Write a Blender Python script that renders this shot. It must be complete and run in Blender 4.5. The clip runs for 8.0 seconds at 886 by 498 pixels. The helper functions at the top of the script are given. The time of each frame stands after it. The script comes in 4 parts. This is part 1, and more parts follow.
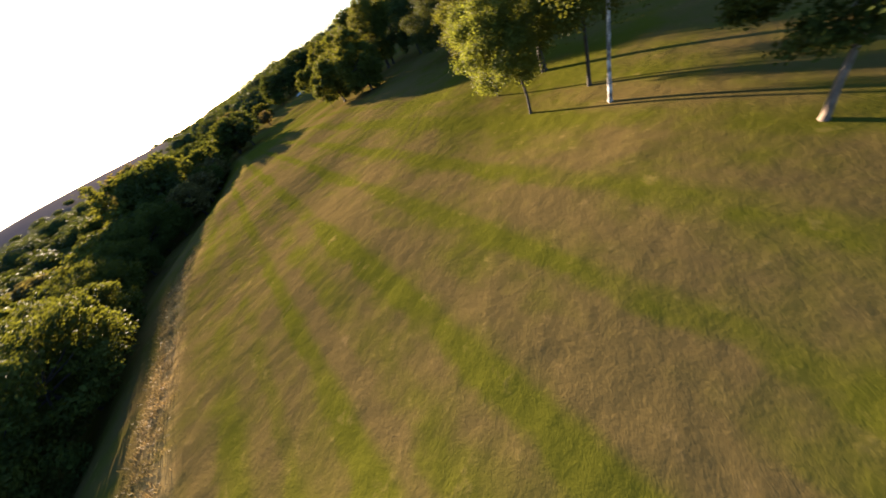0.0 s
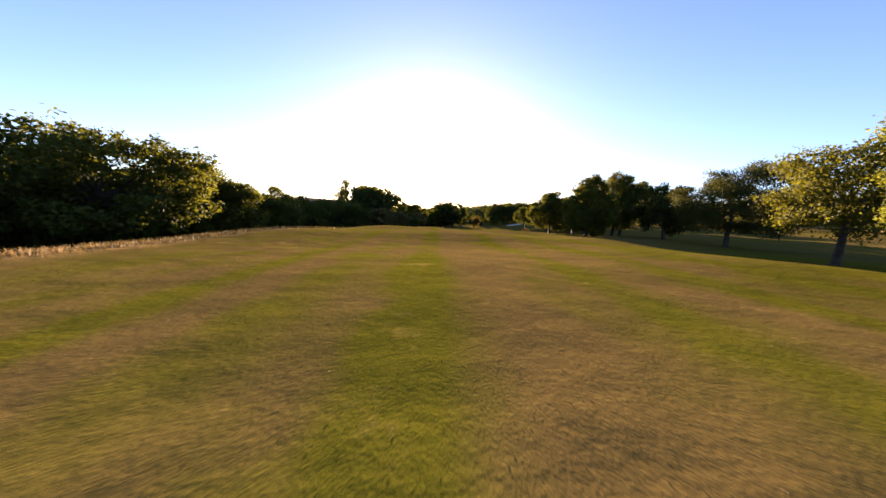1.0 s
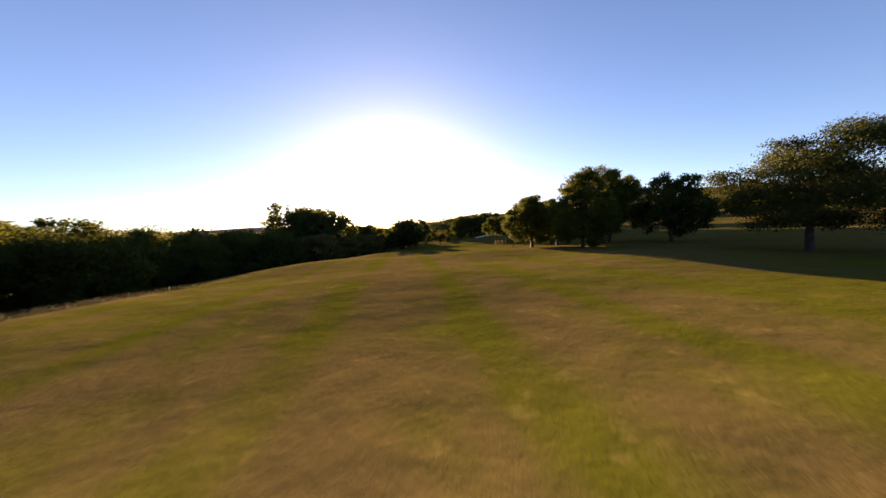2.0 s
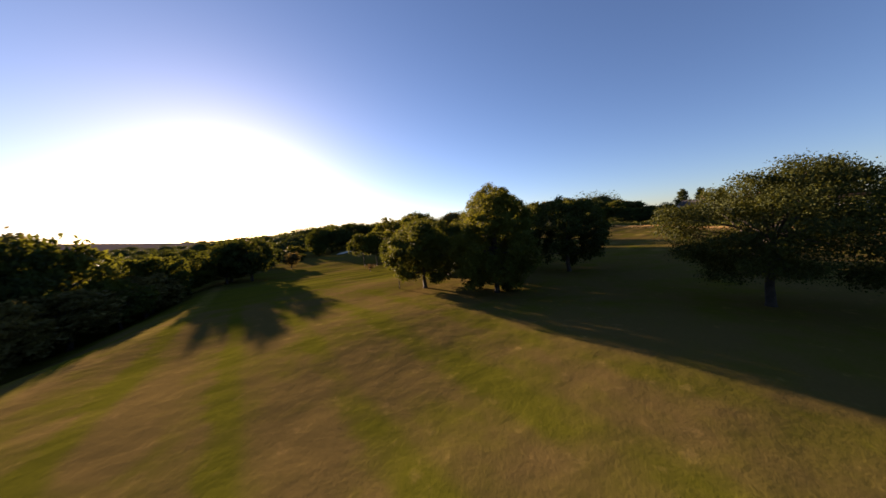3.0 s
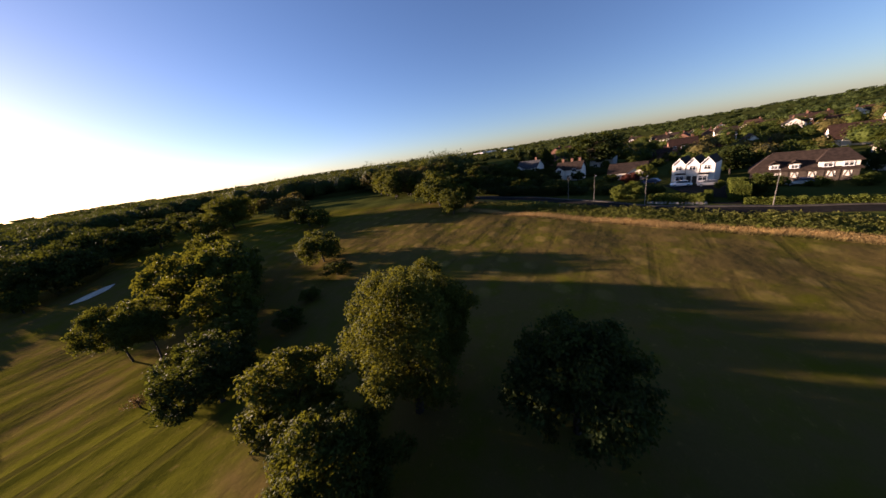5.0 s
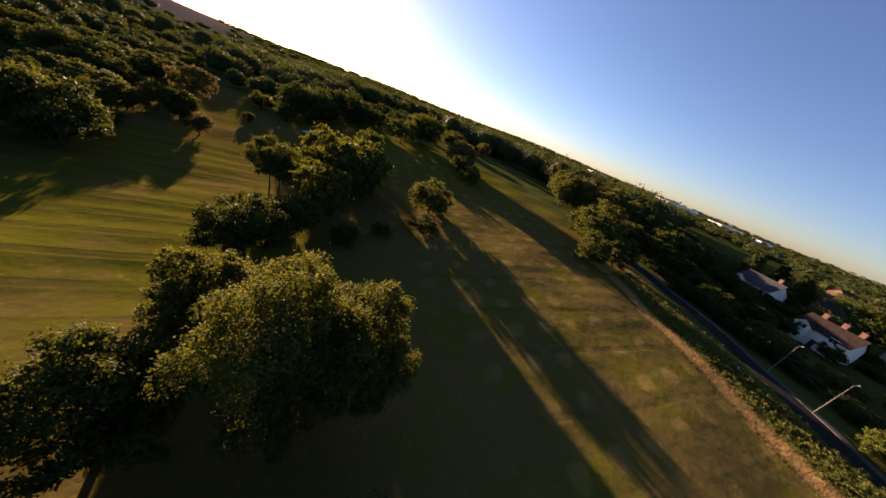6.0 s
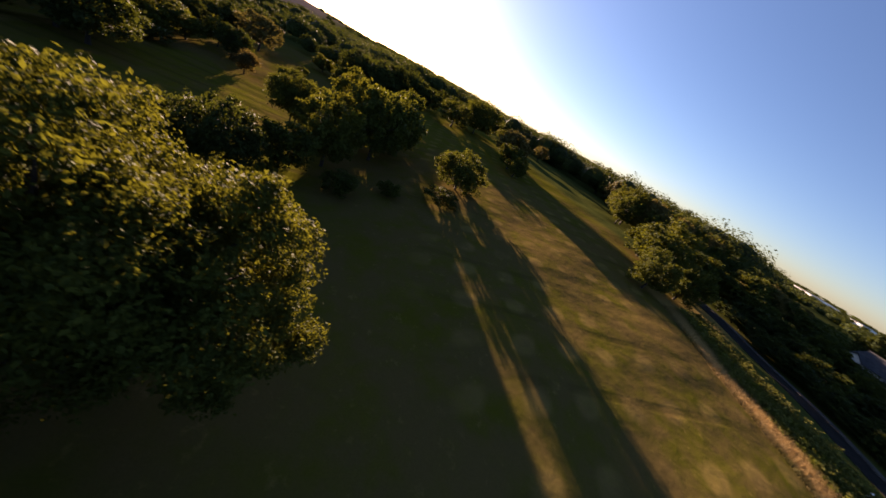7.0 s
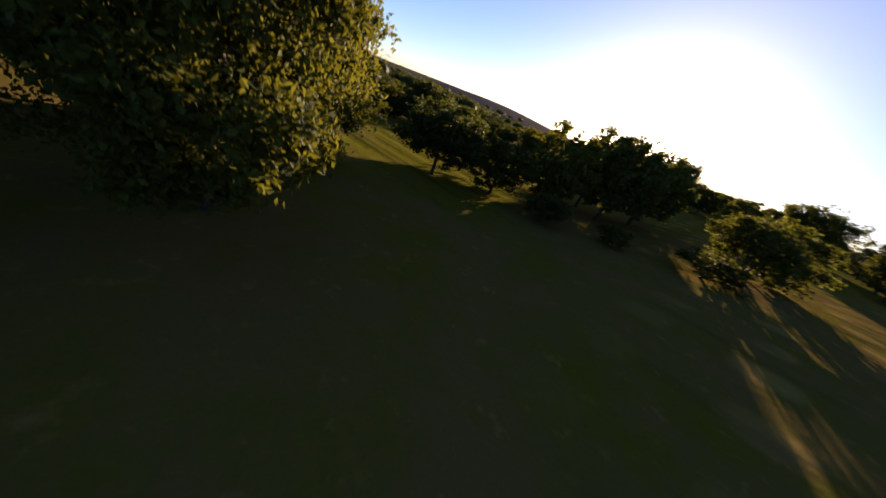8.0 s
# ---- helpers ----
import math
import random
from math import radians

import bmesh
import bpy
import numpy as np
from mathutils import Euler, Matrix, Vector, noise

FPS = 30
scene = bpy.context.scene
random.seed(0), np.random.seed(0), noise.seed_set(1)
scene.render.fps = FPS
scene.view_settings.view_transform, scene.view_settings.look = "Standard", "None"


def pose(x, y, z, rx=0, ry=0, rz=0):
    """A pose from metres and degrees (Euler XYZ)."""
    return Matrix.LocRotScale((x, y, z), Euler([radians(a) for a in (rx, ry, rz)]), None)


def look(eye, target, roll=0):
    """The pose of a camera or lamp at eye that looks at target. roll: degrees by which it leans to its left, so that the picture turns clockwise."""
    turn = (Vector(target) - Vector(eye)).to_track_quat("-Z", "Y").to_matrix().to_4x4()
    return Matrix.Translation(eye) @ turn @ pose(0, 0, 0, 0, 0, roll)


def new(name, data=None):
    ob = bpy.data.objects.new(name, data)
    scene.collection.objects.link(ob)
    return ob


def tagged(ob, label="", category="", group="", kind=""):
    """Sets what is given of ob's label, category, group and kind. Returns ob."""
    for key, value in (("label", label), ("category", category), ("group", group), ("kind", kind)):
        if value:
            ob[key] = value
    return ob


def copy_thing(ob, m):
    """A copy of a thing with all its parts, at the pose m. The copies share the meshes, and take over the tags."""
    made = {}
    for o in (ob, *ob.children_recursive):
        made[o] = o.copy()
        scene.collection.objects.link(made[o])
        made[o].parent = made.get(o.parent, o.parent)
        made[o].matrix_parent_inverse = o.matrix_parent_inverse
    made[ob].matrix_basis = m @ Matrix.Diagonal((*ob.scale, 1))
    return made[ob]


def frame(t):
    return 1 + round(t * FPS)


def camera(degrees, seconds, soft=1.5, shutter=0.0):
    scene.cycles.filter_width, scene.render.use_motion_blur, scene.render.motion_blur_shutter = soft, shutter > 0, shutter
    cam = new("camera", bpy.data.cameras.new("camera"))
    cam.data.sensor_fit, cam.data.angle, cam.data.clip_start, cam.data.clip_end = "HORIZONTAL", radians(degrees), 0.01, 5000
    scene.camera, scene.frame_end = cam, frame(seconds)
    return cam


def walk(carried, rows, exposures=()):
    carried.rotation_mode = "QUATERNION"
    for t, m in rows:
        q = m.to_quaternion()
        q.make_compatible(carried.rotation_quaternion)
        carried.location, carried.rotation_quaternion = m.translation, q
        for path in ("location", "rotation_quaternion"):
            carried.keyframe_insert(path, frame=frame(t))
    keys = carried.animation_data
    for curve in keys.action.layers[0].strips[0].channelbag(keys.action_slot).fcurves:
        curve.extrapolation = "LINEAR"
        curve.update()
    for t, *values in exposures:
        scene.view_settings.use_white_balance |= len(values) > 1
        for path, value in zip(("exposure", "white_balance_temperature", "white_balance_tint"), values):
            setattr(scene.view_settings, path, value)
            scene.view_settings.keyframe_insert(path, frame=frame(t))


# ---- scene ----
cam = camera(115.39, 8.0, soft=1.5, shutter=0.13)
# seconds, eye, heading (to the left of +y), pitch, lean
PATH = [
    (0, (-10.78, 7.91, 8.40), -20.43, -40.15, -32.55),
    (0.3, (-10.79, 9.33, 6.26), -12.68, -29.72, -18.50),
    (0.5, (-10.83, 10.94, 4.54), -8.67, -22.50, -9.68),
    (0.7, (-10.46, 12.88, 3.26), -5.14, -15.85, -2.65),
    (1, (-9.93, 16.38, 2.09), -1.56, -7.11, 2.96),
    (1.2, (-9.70, 17.92, 1.68), -1.36, -4.56, 2.87),
    (2.3, (-6.80, 33.15, 3.27), -12.87, -3.96, -5.43),
    (2.5, (-6.05, 35.92, 3.72), -19.30, -3.51, -4.81),
    (3, (-5.01, 41.67, 5.94), -35.41, -4.15, -4.02),
    (3.5, (-3.16, 47.86, 8.31), -51.25, -3.84, -4.60),
    (3.7, (-1.74, 50.28, 9.52), -56.02, -4.06, -6.32),
    (4, (0.23, 53.83, 11.25), -63.84, -4.92, -10.20),
    (4.2, (1.71, 55.67, 12.27), -67.62, -6.89, -13.04),
    (5.3, (14.98, 60.61, 20.40), -60.11, -22.04, -5.14),
    (5.5, (18.11, 60.29, 20.89), -52.21, -21.71, 3.80),
    (5.7, (20.89, 60.11, 20.87), -44.78, -22.73, 13.11),
    (6, (23.84, 58.98, 20.65), -35.28, -24.56, 21.73),
    (6.5, (27.65, 60.43, 18.58), -33.39, -25.04, 24.75),
    (7, (32.44, 62.70, 15.18), -27.10, -27.24, 29.88),
    (7.3, (35.92, 63.73, 12.77), -15.08, -28.19, 30.61),
    (7.5, (37.16, 64.63, 10.94), -5.79, -28.74, 30.37),
    (7.7, (38.07, 65.82, 9.04), 7.64, -29.27, 26.55),
    (8, (38.25, 68.10, 6.04), 25.65, -27.50, 23.59),
]


def fly(eye, yaw, pitch, lean):
    a, b = radians(yaw), radians(pitch)
    ahead = Vector((-math.sin(a) * math.cos(b), math.cos(a) * math.cos(b), math.sin(b)))
    return look(eye, Vector(eye) + 2 * ahead, lean)


EXPOSURES = [(0.0, 3.4, 6300, 20), (0.7, 3.4, 6800, 29), (1.2, 3.1, 7150, 34), (2.3, 2.6, 7300, 33), (3.0, 2.3, 6900, 32),
             (4.0, 2.0, 6400, 31), (5.3, 2.2, 6500, 33), (6.0, 2.3, 6950, 35), (6.5, 2.4, 7050, 36), (8.0, 2.3, 6750, 31)]
walk(cam, [(t, fly(eye, yaw, pitch, lean)) for t, eye, yaw, pitch, lean in PATH], EXPOSURES)

# ---- sky and sun: low evening sun towards +y ----
SUN_EL, SUN_TURN = 6.8, -1.2
world = bpy.data.worlds.new("evening_sky")
scene.world = world
world.use_nodes = True
wt = world.node_tree
sky = wt.nodes.new("ShaderNodeTexSky")
sky.sky_type, sky.sun_disc = "NISHITA", False
sky.sun_elevation, sky.sun_rotation = radians(SUN_EL), radians(SUN_TURN)
sky.altitude, sky.air_density, sky.dust_density, sky.ozone_density = 50, 0.80, 0.40, 2.9
wt.nodes["Background"].inputs["Strength"].default_value = 0.05
wt.links.new(sky.outputs[0], wt.nodes["Background"].inputs["Color"])
sun = new("sun", bpy.data.lights.new("sun", "SUN"))
sun.data.energy, sun.data.angle, sun.data.color = 5.0, radians(0.6), (1.0, 0.79, 0.54)
sun.matrix_world = look((100 * math.sin(radians(SUN_TURN)) * math.cos(radians(SUN_EL)), 100 * math.cos(radians(SUN_TURN)) * math.cos(radians(SUN_EL)), 100 * math.sin(radians(SUN_EL))), (0, 0, 0))


# ---- materials ----
class Graph:
    """A small shorthand for a material's nodes."""

    def __init__(self, name):
        self.mat = bpy.data.materials.new(name)
        self.mat.use_nodes = True
        self.t = self.mat.node_tree
        self.bsdf = self.t.nodes["Principled BSDF"]
        self.out = self.t.nodes["Material Output"]

    def put(self, sock, v):
        if isinstance(v, bpy.types.NodeSocket):
            self.t.links.new(v, sock)
        elif isinstance(v, tuple) and len(v) == 3 and sock.type == "RGBA":
            sock.default_value = (*v, 1)
        else:
            sock.default_value = v

    def node(self, kind, out=0, **ins):
        n = self.t.nodes.new(kind)
        for k, v in ins.items():
            self.put(n.inputs[k.replace("_", " ")], v)
        return n.outputs[out]

    def pos(self):
        return self.t.nodes.new("ShaderNodeNewGeometry").outputs["Position"]

    def split(self, v):
        n = self.t.nodes.new("ShaderNodeSeparateXYZ")
        self.t.links.new(v, n.inputs[0])
        return n.outputs

    def noise(self, vec, scale, detail=3.0, rough=0.55):
        return self.node("ShaderNodeTexNoise", Vector=vec, Scale=scale, Detail=detail, Roughness=rough)

    def math(self, op, a, b=0.0, clamp=False):
        n = self.t.nodes.new("ShaderNodeMath")
        n.operation, n.use_clamp = op, clamp
        self.put(n.inputs[0], a)
        self.put(n.inputs[1], b)
        return n.outputs[0]

    def smooth(self, v, lo, hi, a=0.0, b=1.0):
        n = self.t.nodes.new("ShaderNodeMapRange")
        n.interpolation_type = "SMOOTHSTEP"
        for i, w in enumerate((v, lo, hi, a, b)):
            self.put(n.inputs[i], w)
        return n.outputs[0]

    def mix(self, fac, a, b):
        n = self.t.nodes.new("ShaderNodeMix")
        n.data_type = "RGBA"
        self.put(n.inputs[0], fac)
        self.put(n.inputs[6], a)
        self.put(n.inputs[7], b)
        return n.outputs[2]

    def bump(self, height, strength, dist):
        return self.node("ShaderNodeBump", Height=height, Strength=strength, Distance=dist)

    def finish(self, colour, rough=0.8, normal=None, metal=0.0, spec=0.3):
        self.put(self.bsdf.inputs["Base Color"], colour)
        self.put(self.bsdf.inputs["Roughness"], rough)
        self.bsdf.inputs["Metallic"].default_value = metal
        self.bsdf.inputs["Specular IOR Level"].default_value = spec
        if normal is not None:
            self.t.links.new(normal, self.bsdf.inputs["Normal"])
        return self.mat


def plain(name, a, b, scale=2.0, rough=0.8, metal=0.0, bump=0.0, spec=0.3):
    """Two tones mixed by noise at two scales, with fine relief."""
    g = Graph(name)
    p = g.pos()
    n = g.math("ADD", g.math("MULTIPLY", g.noise(p, scale), 0.6), g.math("MULTIPLY", g.noise(p, scale * 9, 4), 0.4))
    nrm = g.bump(g.noise(p, scale * 12, 3), 0.5, bump) if bump else None
    return g.finish(g.mix(g.smooth(n, 0.35, 0.65), a, b), rough, nrm, metal, spec)


def leaf_material(name, dark, light, clear=0.45, tint=(0.30, 0.30, 0.03)):
    """Leaves: matt, a little glossy, letting low sun through."""
    g = Graph(name)
    geo = g.t.nodes.new("ShaderNodeNewGeometry")
    rnd = geo.outputs["Random Per Island"]
    big = g.noise(geo.outputs["Position"], 0.45, 2)
    f = g.math("ADD", g.math("MULTIPLY", rnd, 0.55), g.math("MULTIPLY", big, 0.6))
    col = g.mix(g.smooth(f, 0.25, 0.9), dark, light)
    g.finish(col, 0.7, None, 0.0, 0.08)
    tr = g.node("ShaderNodeBsdfTranslucent", Color=g.mix(rnd, tint, tuple(c * 0.6 for c in tint)))
    mx = g.t.nodes.new("ShaderNodeMixShader")
    mx.inputs[0].default_value = clear
    g.t.links.new(g.bsdf.outputs[0], mx.inputs[1])
    g.t.links.new(tr, mx.inputs[2])
    g.t.links.new(mx.outputs[0], g.out.inputs["Surface"])
    return g.mat


def turf_colour(g):
    """Parched golf turf: green and brown bands and patches, straw and weeds at the edges. Gives colour and relief."""
    p = g.pos()
    x, y, z = g.split(p)
    wob = g.math("MULTIPLY", g.math("SUBTRACT", g.noise(p, 0.09, 3), 0.5), 3.0)
    patch = g.noise(p, 0.16, 4, 0.6)
    fleck = g.noise(p, 1.3, 4, 0.65)
    fine = g.noise(p, 9.0, 4, 0.7)
    # green stripes along y on the first fairway
    first = g.math("MULTIPLY", g.smooth(y, 92, 66), g.smooth(x, 12, 4))
    mid = g.noise(p, 0.55, 3, 0.6)
    xw = g.math("ADD", x, g.math("ADD", g.math("MULTIPLY", wob, 0.22), g.math("MULTIPLY", g.math("SUBTRACT", mid, 0.5), 0.9)))
    band1 = 0.0
    for at, half, amount in ((-18.3, 0.9, 0.55), (-16.4, 0.5, 0.35), (-14.4, 0.6, 0.85), (-12.3, 0.8, 0.35), (-10.25, 0.8, 1.0), (-6.1, 0.75, 0.95), (-2.4, 0.9, 0.85), (2.0, 1.2, 0.6), (6.4, 1.2, 0.5), (-8.6, 1.1, -0.6), (-4.4, 0.9, -0.35), (-13.4, 0.5, -0.4)):
        off = g.math("ABSOLUTE", g.math("SUBTRACT", xw, at))
        band1 = g.math("ADD", band1, g.math("MULTIPLY", g.smooth(off, half * 1.1, half * 0.15), amount))
    band1 = g.math("MULTIPLY", band1, first)
    # mown ridges along x on the two farther fairways
    by = g.math("SINE", g.math("MULTIPLY", g.math("ADD", g.math("ADD", y, g.math("MULTIPLY", x, 0.05)), g.math("MULTIPLY", wob, 0.1)), 2 * math.pi / 4.8))
    second = g.math("MULTIPLY", g.math("MULTIPLY", g.smooth(y, 76, 92), g.smooth(y, 148, 136)), g.smooth(x, 34, 26))
    third = g.math("MULTIPLY", g.smooth(x, 38, 48), g.smooth(x, 92, 84))
    ridge = g.math("MULTIPLY", by, g.math("MAXIMUM", second, g.math("MULTIPLY", third, 0.3)))
    # wheel tracks across the fairway by the road
    ty = g.math("SINE", g.math("MULTIPLY", g.math("ADD", g.math("ADD", y, g.math("MULTIPLY", x, 0.16)), g.math("SUBTRACT", g.math("MULTIPLY", wob, 0.2), 56.8)), 2 * math.pi / 7.2))
    track = g.math("MULTIPLY", g.math("MULTIPLY", g.smooth(ty, 0.88, 1.0), third), g.smooth(patch, 0.40, 0.55))
    # a curved wheel track over the first fairway
    bow = g.math("ADD", g.math("MULTIPLY", g.math("POWER", g.math("ADD", x, 5.5), 2.0), 0.055), 27.8)
    bow = g.math("ABSOLUTE", g.math("SUBTRACT", g.math("ABSOLUTE", g.math("SUBTRACT", y, bow)), 0.55))
    bow = g.math("MULTIPLY", g.math("MULTIPLY", g.smooth(bow, 0.34, 0.12), g.smooth(x, -13, -10)), g.math("MULTIPLY", g.smooth(x, 5, 2), g.smooth(y, 46, 40)))
    lush = g.math("ADD", g.math("MULTIPLY", band1, g.smooth(g.noise(p, 0.05, 2), 0.35, 0.62, 0.19, 0.36)), g.math("MULTIPLY", ridge, 0.04))
    lush = g.math("ADD", lush, g.math("MULTIPLY", second, g.smooth(y, 118, 102, 0.07, 0.27)))
    lush = g.math("ADD", lush, g.math("MULTIPLY", g.smooth(y, 105, 150, 0.0, 0.20), g.smooth(x, 40, 60, 0.15, 1.0)))
    lush = g.math("ADD", lush, g.math("MULTIPLY", g.math("MULTIPLY", g.smooth(x, -3, 3), g.smooth(x, 22, 14)), g.math("MULTIPLY", g.smooth(y, 13, 20), g.smooth(y, 44, 34, 0.0, 0.16))))
    f = g.math("ADD", g.math("ADD", g.math("MULTIPLY", patch, 0.9), g.math("MULTIPLY", fleck, 0.2)), lush)
    f = g.math("ADD", f, g.math("MULTIPLY", g.math("SUBTRACT", mid, 0.42), 0.5))
    green = g.mix(fine, (0.058, 0.060, 0.007), (0.086, 0.085, 0.009))
    dry = g.mix(fine, (0.079, 0.057, 0.018), (0.113, 0.083, 0.027))
    col = g.mix(g.smooth(f, 0.44, 0.88), dry, green)
    straw = g.mix(fine, (0.32, 0.20, 0.070), (0.50, 0.335, 0.125))
    col = g.mix(g.math("MULTIPLY", g.smooth(fleck, 0.58, 0.76), 0.16), col, straw)
    bc = g.math("SINE", g.math("MULTIPLY", g.math("ADD", g.math("SUBTRACT", x, g.math("MULTIPLY", y, 0.3)), wob), 2 * math.pi / 5.2))
    chequer = g.smooth(g.math("MULTIPLY", g.math("ADD", by, 0.35), g.math("ADD", bc, 0.5)), 0.2, 1.5)
    chequer = g.math("MULTIPLY", g.math("MULTIPLY", chequer, third), g.smooth(patch, 0.35, 0.6))
    col = g.mix(g.math("MULTIPLY", chequer, 0.20), col, straw)
    # shaded side of the mown ridges put into the colour as dark lines
    groove_shade = g.math("MULTIPLY", g.math("MULTIPLY", g.smooth(by, 0.55, 0.97), second), g.smooth(g.noise(p, 0.11, 3), 0.36, 0.58, 0.15, 1.0))
    col = g.mix(g.math("MULTIPLY", groove_shade, 0.42), col, (0.042, 0.034, 0.014))
    col = g.mix(g.math("MULTIPLY", track, 0.34), col, (0.045, 0.036, 0.012))
    col = g.mix(g.math("MULTIPLY", bow, 0.30), col, (0.050, 0.036, 0.016))
    # the road side: a band of straw, then weeds
    edge = g.math("SUBTRACT", x, g.math("ADD", g.math("MULTIPLY", g.math("SUBTRACT", y, 35), 0.41), 62.4))
    edge = g.math("ADD", edge, g.math("MULTIPLY", wob, 0.8))
    side = g.math("MULTIPLY", g.smooth(y, 92, 78), g.smooth(edge, -0.4, 0.8))
    col = g.mix(side, col, straw)
    # straw tussocks along the top of the bank
    rim = g.math("SUBTRACT", x, g.math("ADD", g.smooth(y, 32, 85, -21.5, -10.0), g.math("MULTIPLY", wob, 0.25)))
    rim = g.math("MULTIPLY", g.math("MULTIPLY", g.smooth(rim, -1.6, -0.5), g.smooth(rim, 1.3, 0.2)), g.smooth(y, 48, 30, 0.25, 1.0))
    col = g.mix(g.math("MULTIPLY", rim, g.smooth(fleck, 0.35, 0.6, 0.1, 0.5)), col, straw)
    # unmown land away from the fairways
    wild = g.mix(patch, (0.030, 0.042, 0.010), (0.075, 0.080, 0.020))
    away = g.math("MAXIMUM", g.smooth(x, 100, 112), g.smooth(y, 230, 262))
    away = g.math("MAXIMUM", away, g.smooth(x, -40, -52))
    away = g.math("MAXIMUM", away, g.smooth(y, -30, -50))
    away = g.math("MAXIMUM", away, g.math("MULTIPLY", side, g.smooth(edge, 2.2, 4.5)))
    col = g.mix(away, col, wild)
    # haze over the bare far hill, put into its colour as mauve grey
    hill_haze = g.math("MULTIPLY", g.smooth(y, 620, 900), g.smooth(x, -40, -160))
    col = g.mix(hill_haze, col, g.mix(g.noise(p, 0.012, 4), (0.105, 0.085, 0.080), (0.145, 0.120, 0.100)))
    tuft = g.noise(p, 3.2, 3, 0.6)
    micro = g.noise(p, 42.0, 2, 0.6)
    h = g.math("ADD", g.math("MULTIPLY", micro, 0.0055), g.math("ADD", g.math("MULTIPLY", fine, 0.006), g.math("MULTIPLY", fleck, 0.012)))
    h = g.math("ADD", h, g.math("MULTIPLY", tuft, 0.012))
    h = g.math("ADD", h, g.math("MULTIPLY", ridge, 0.02))
    h = g.math("SUBTRACT", h, g.math("ADD", g.math("MULTIPLY", track, 0.012), g.math("MULTIPLY", groove_shade, 0.03)))
    h = g.math("ADD", h, g.math("MULTIPLY", g.noise(p, 0.4, 2), 0.10))
    return col, h


def turf():
    g = Graph("turf")
    col, h = turf_colour(g)
    return g.finish(col, 1.0, g.bump(h, 1.0, 1.2), 0.0, 0.0)


def blades():
    g = Graph("grass_blades")
    col, h = turf_colour(g)
    g.finish(col, 0.7, None, 0.0, 0.2)
    tr = g.node("ShaderNodeBsdfTranslucent", Color=col)
    mx = g.t.nodes.new("ShaderNodeMixShader")
    mx.inputs[0].default_value = 0.25
    g.t.links.new(g.bsdf.outputs[0], mx.inputs[1])
    g.t.links.new(tr, mx.inputs[2])
    g.t.links.new(mx.outputs[0], g.out.inputs["Surface"])
    return g.mat


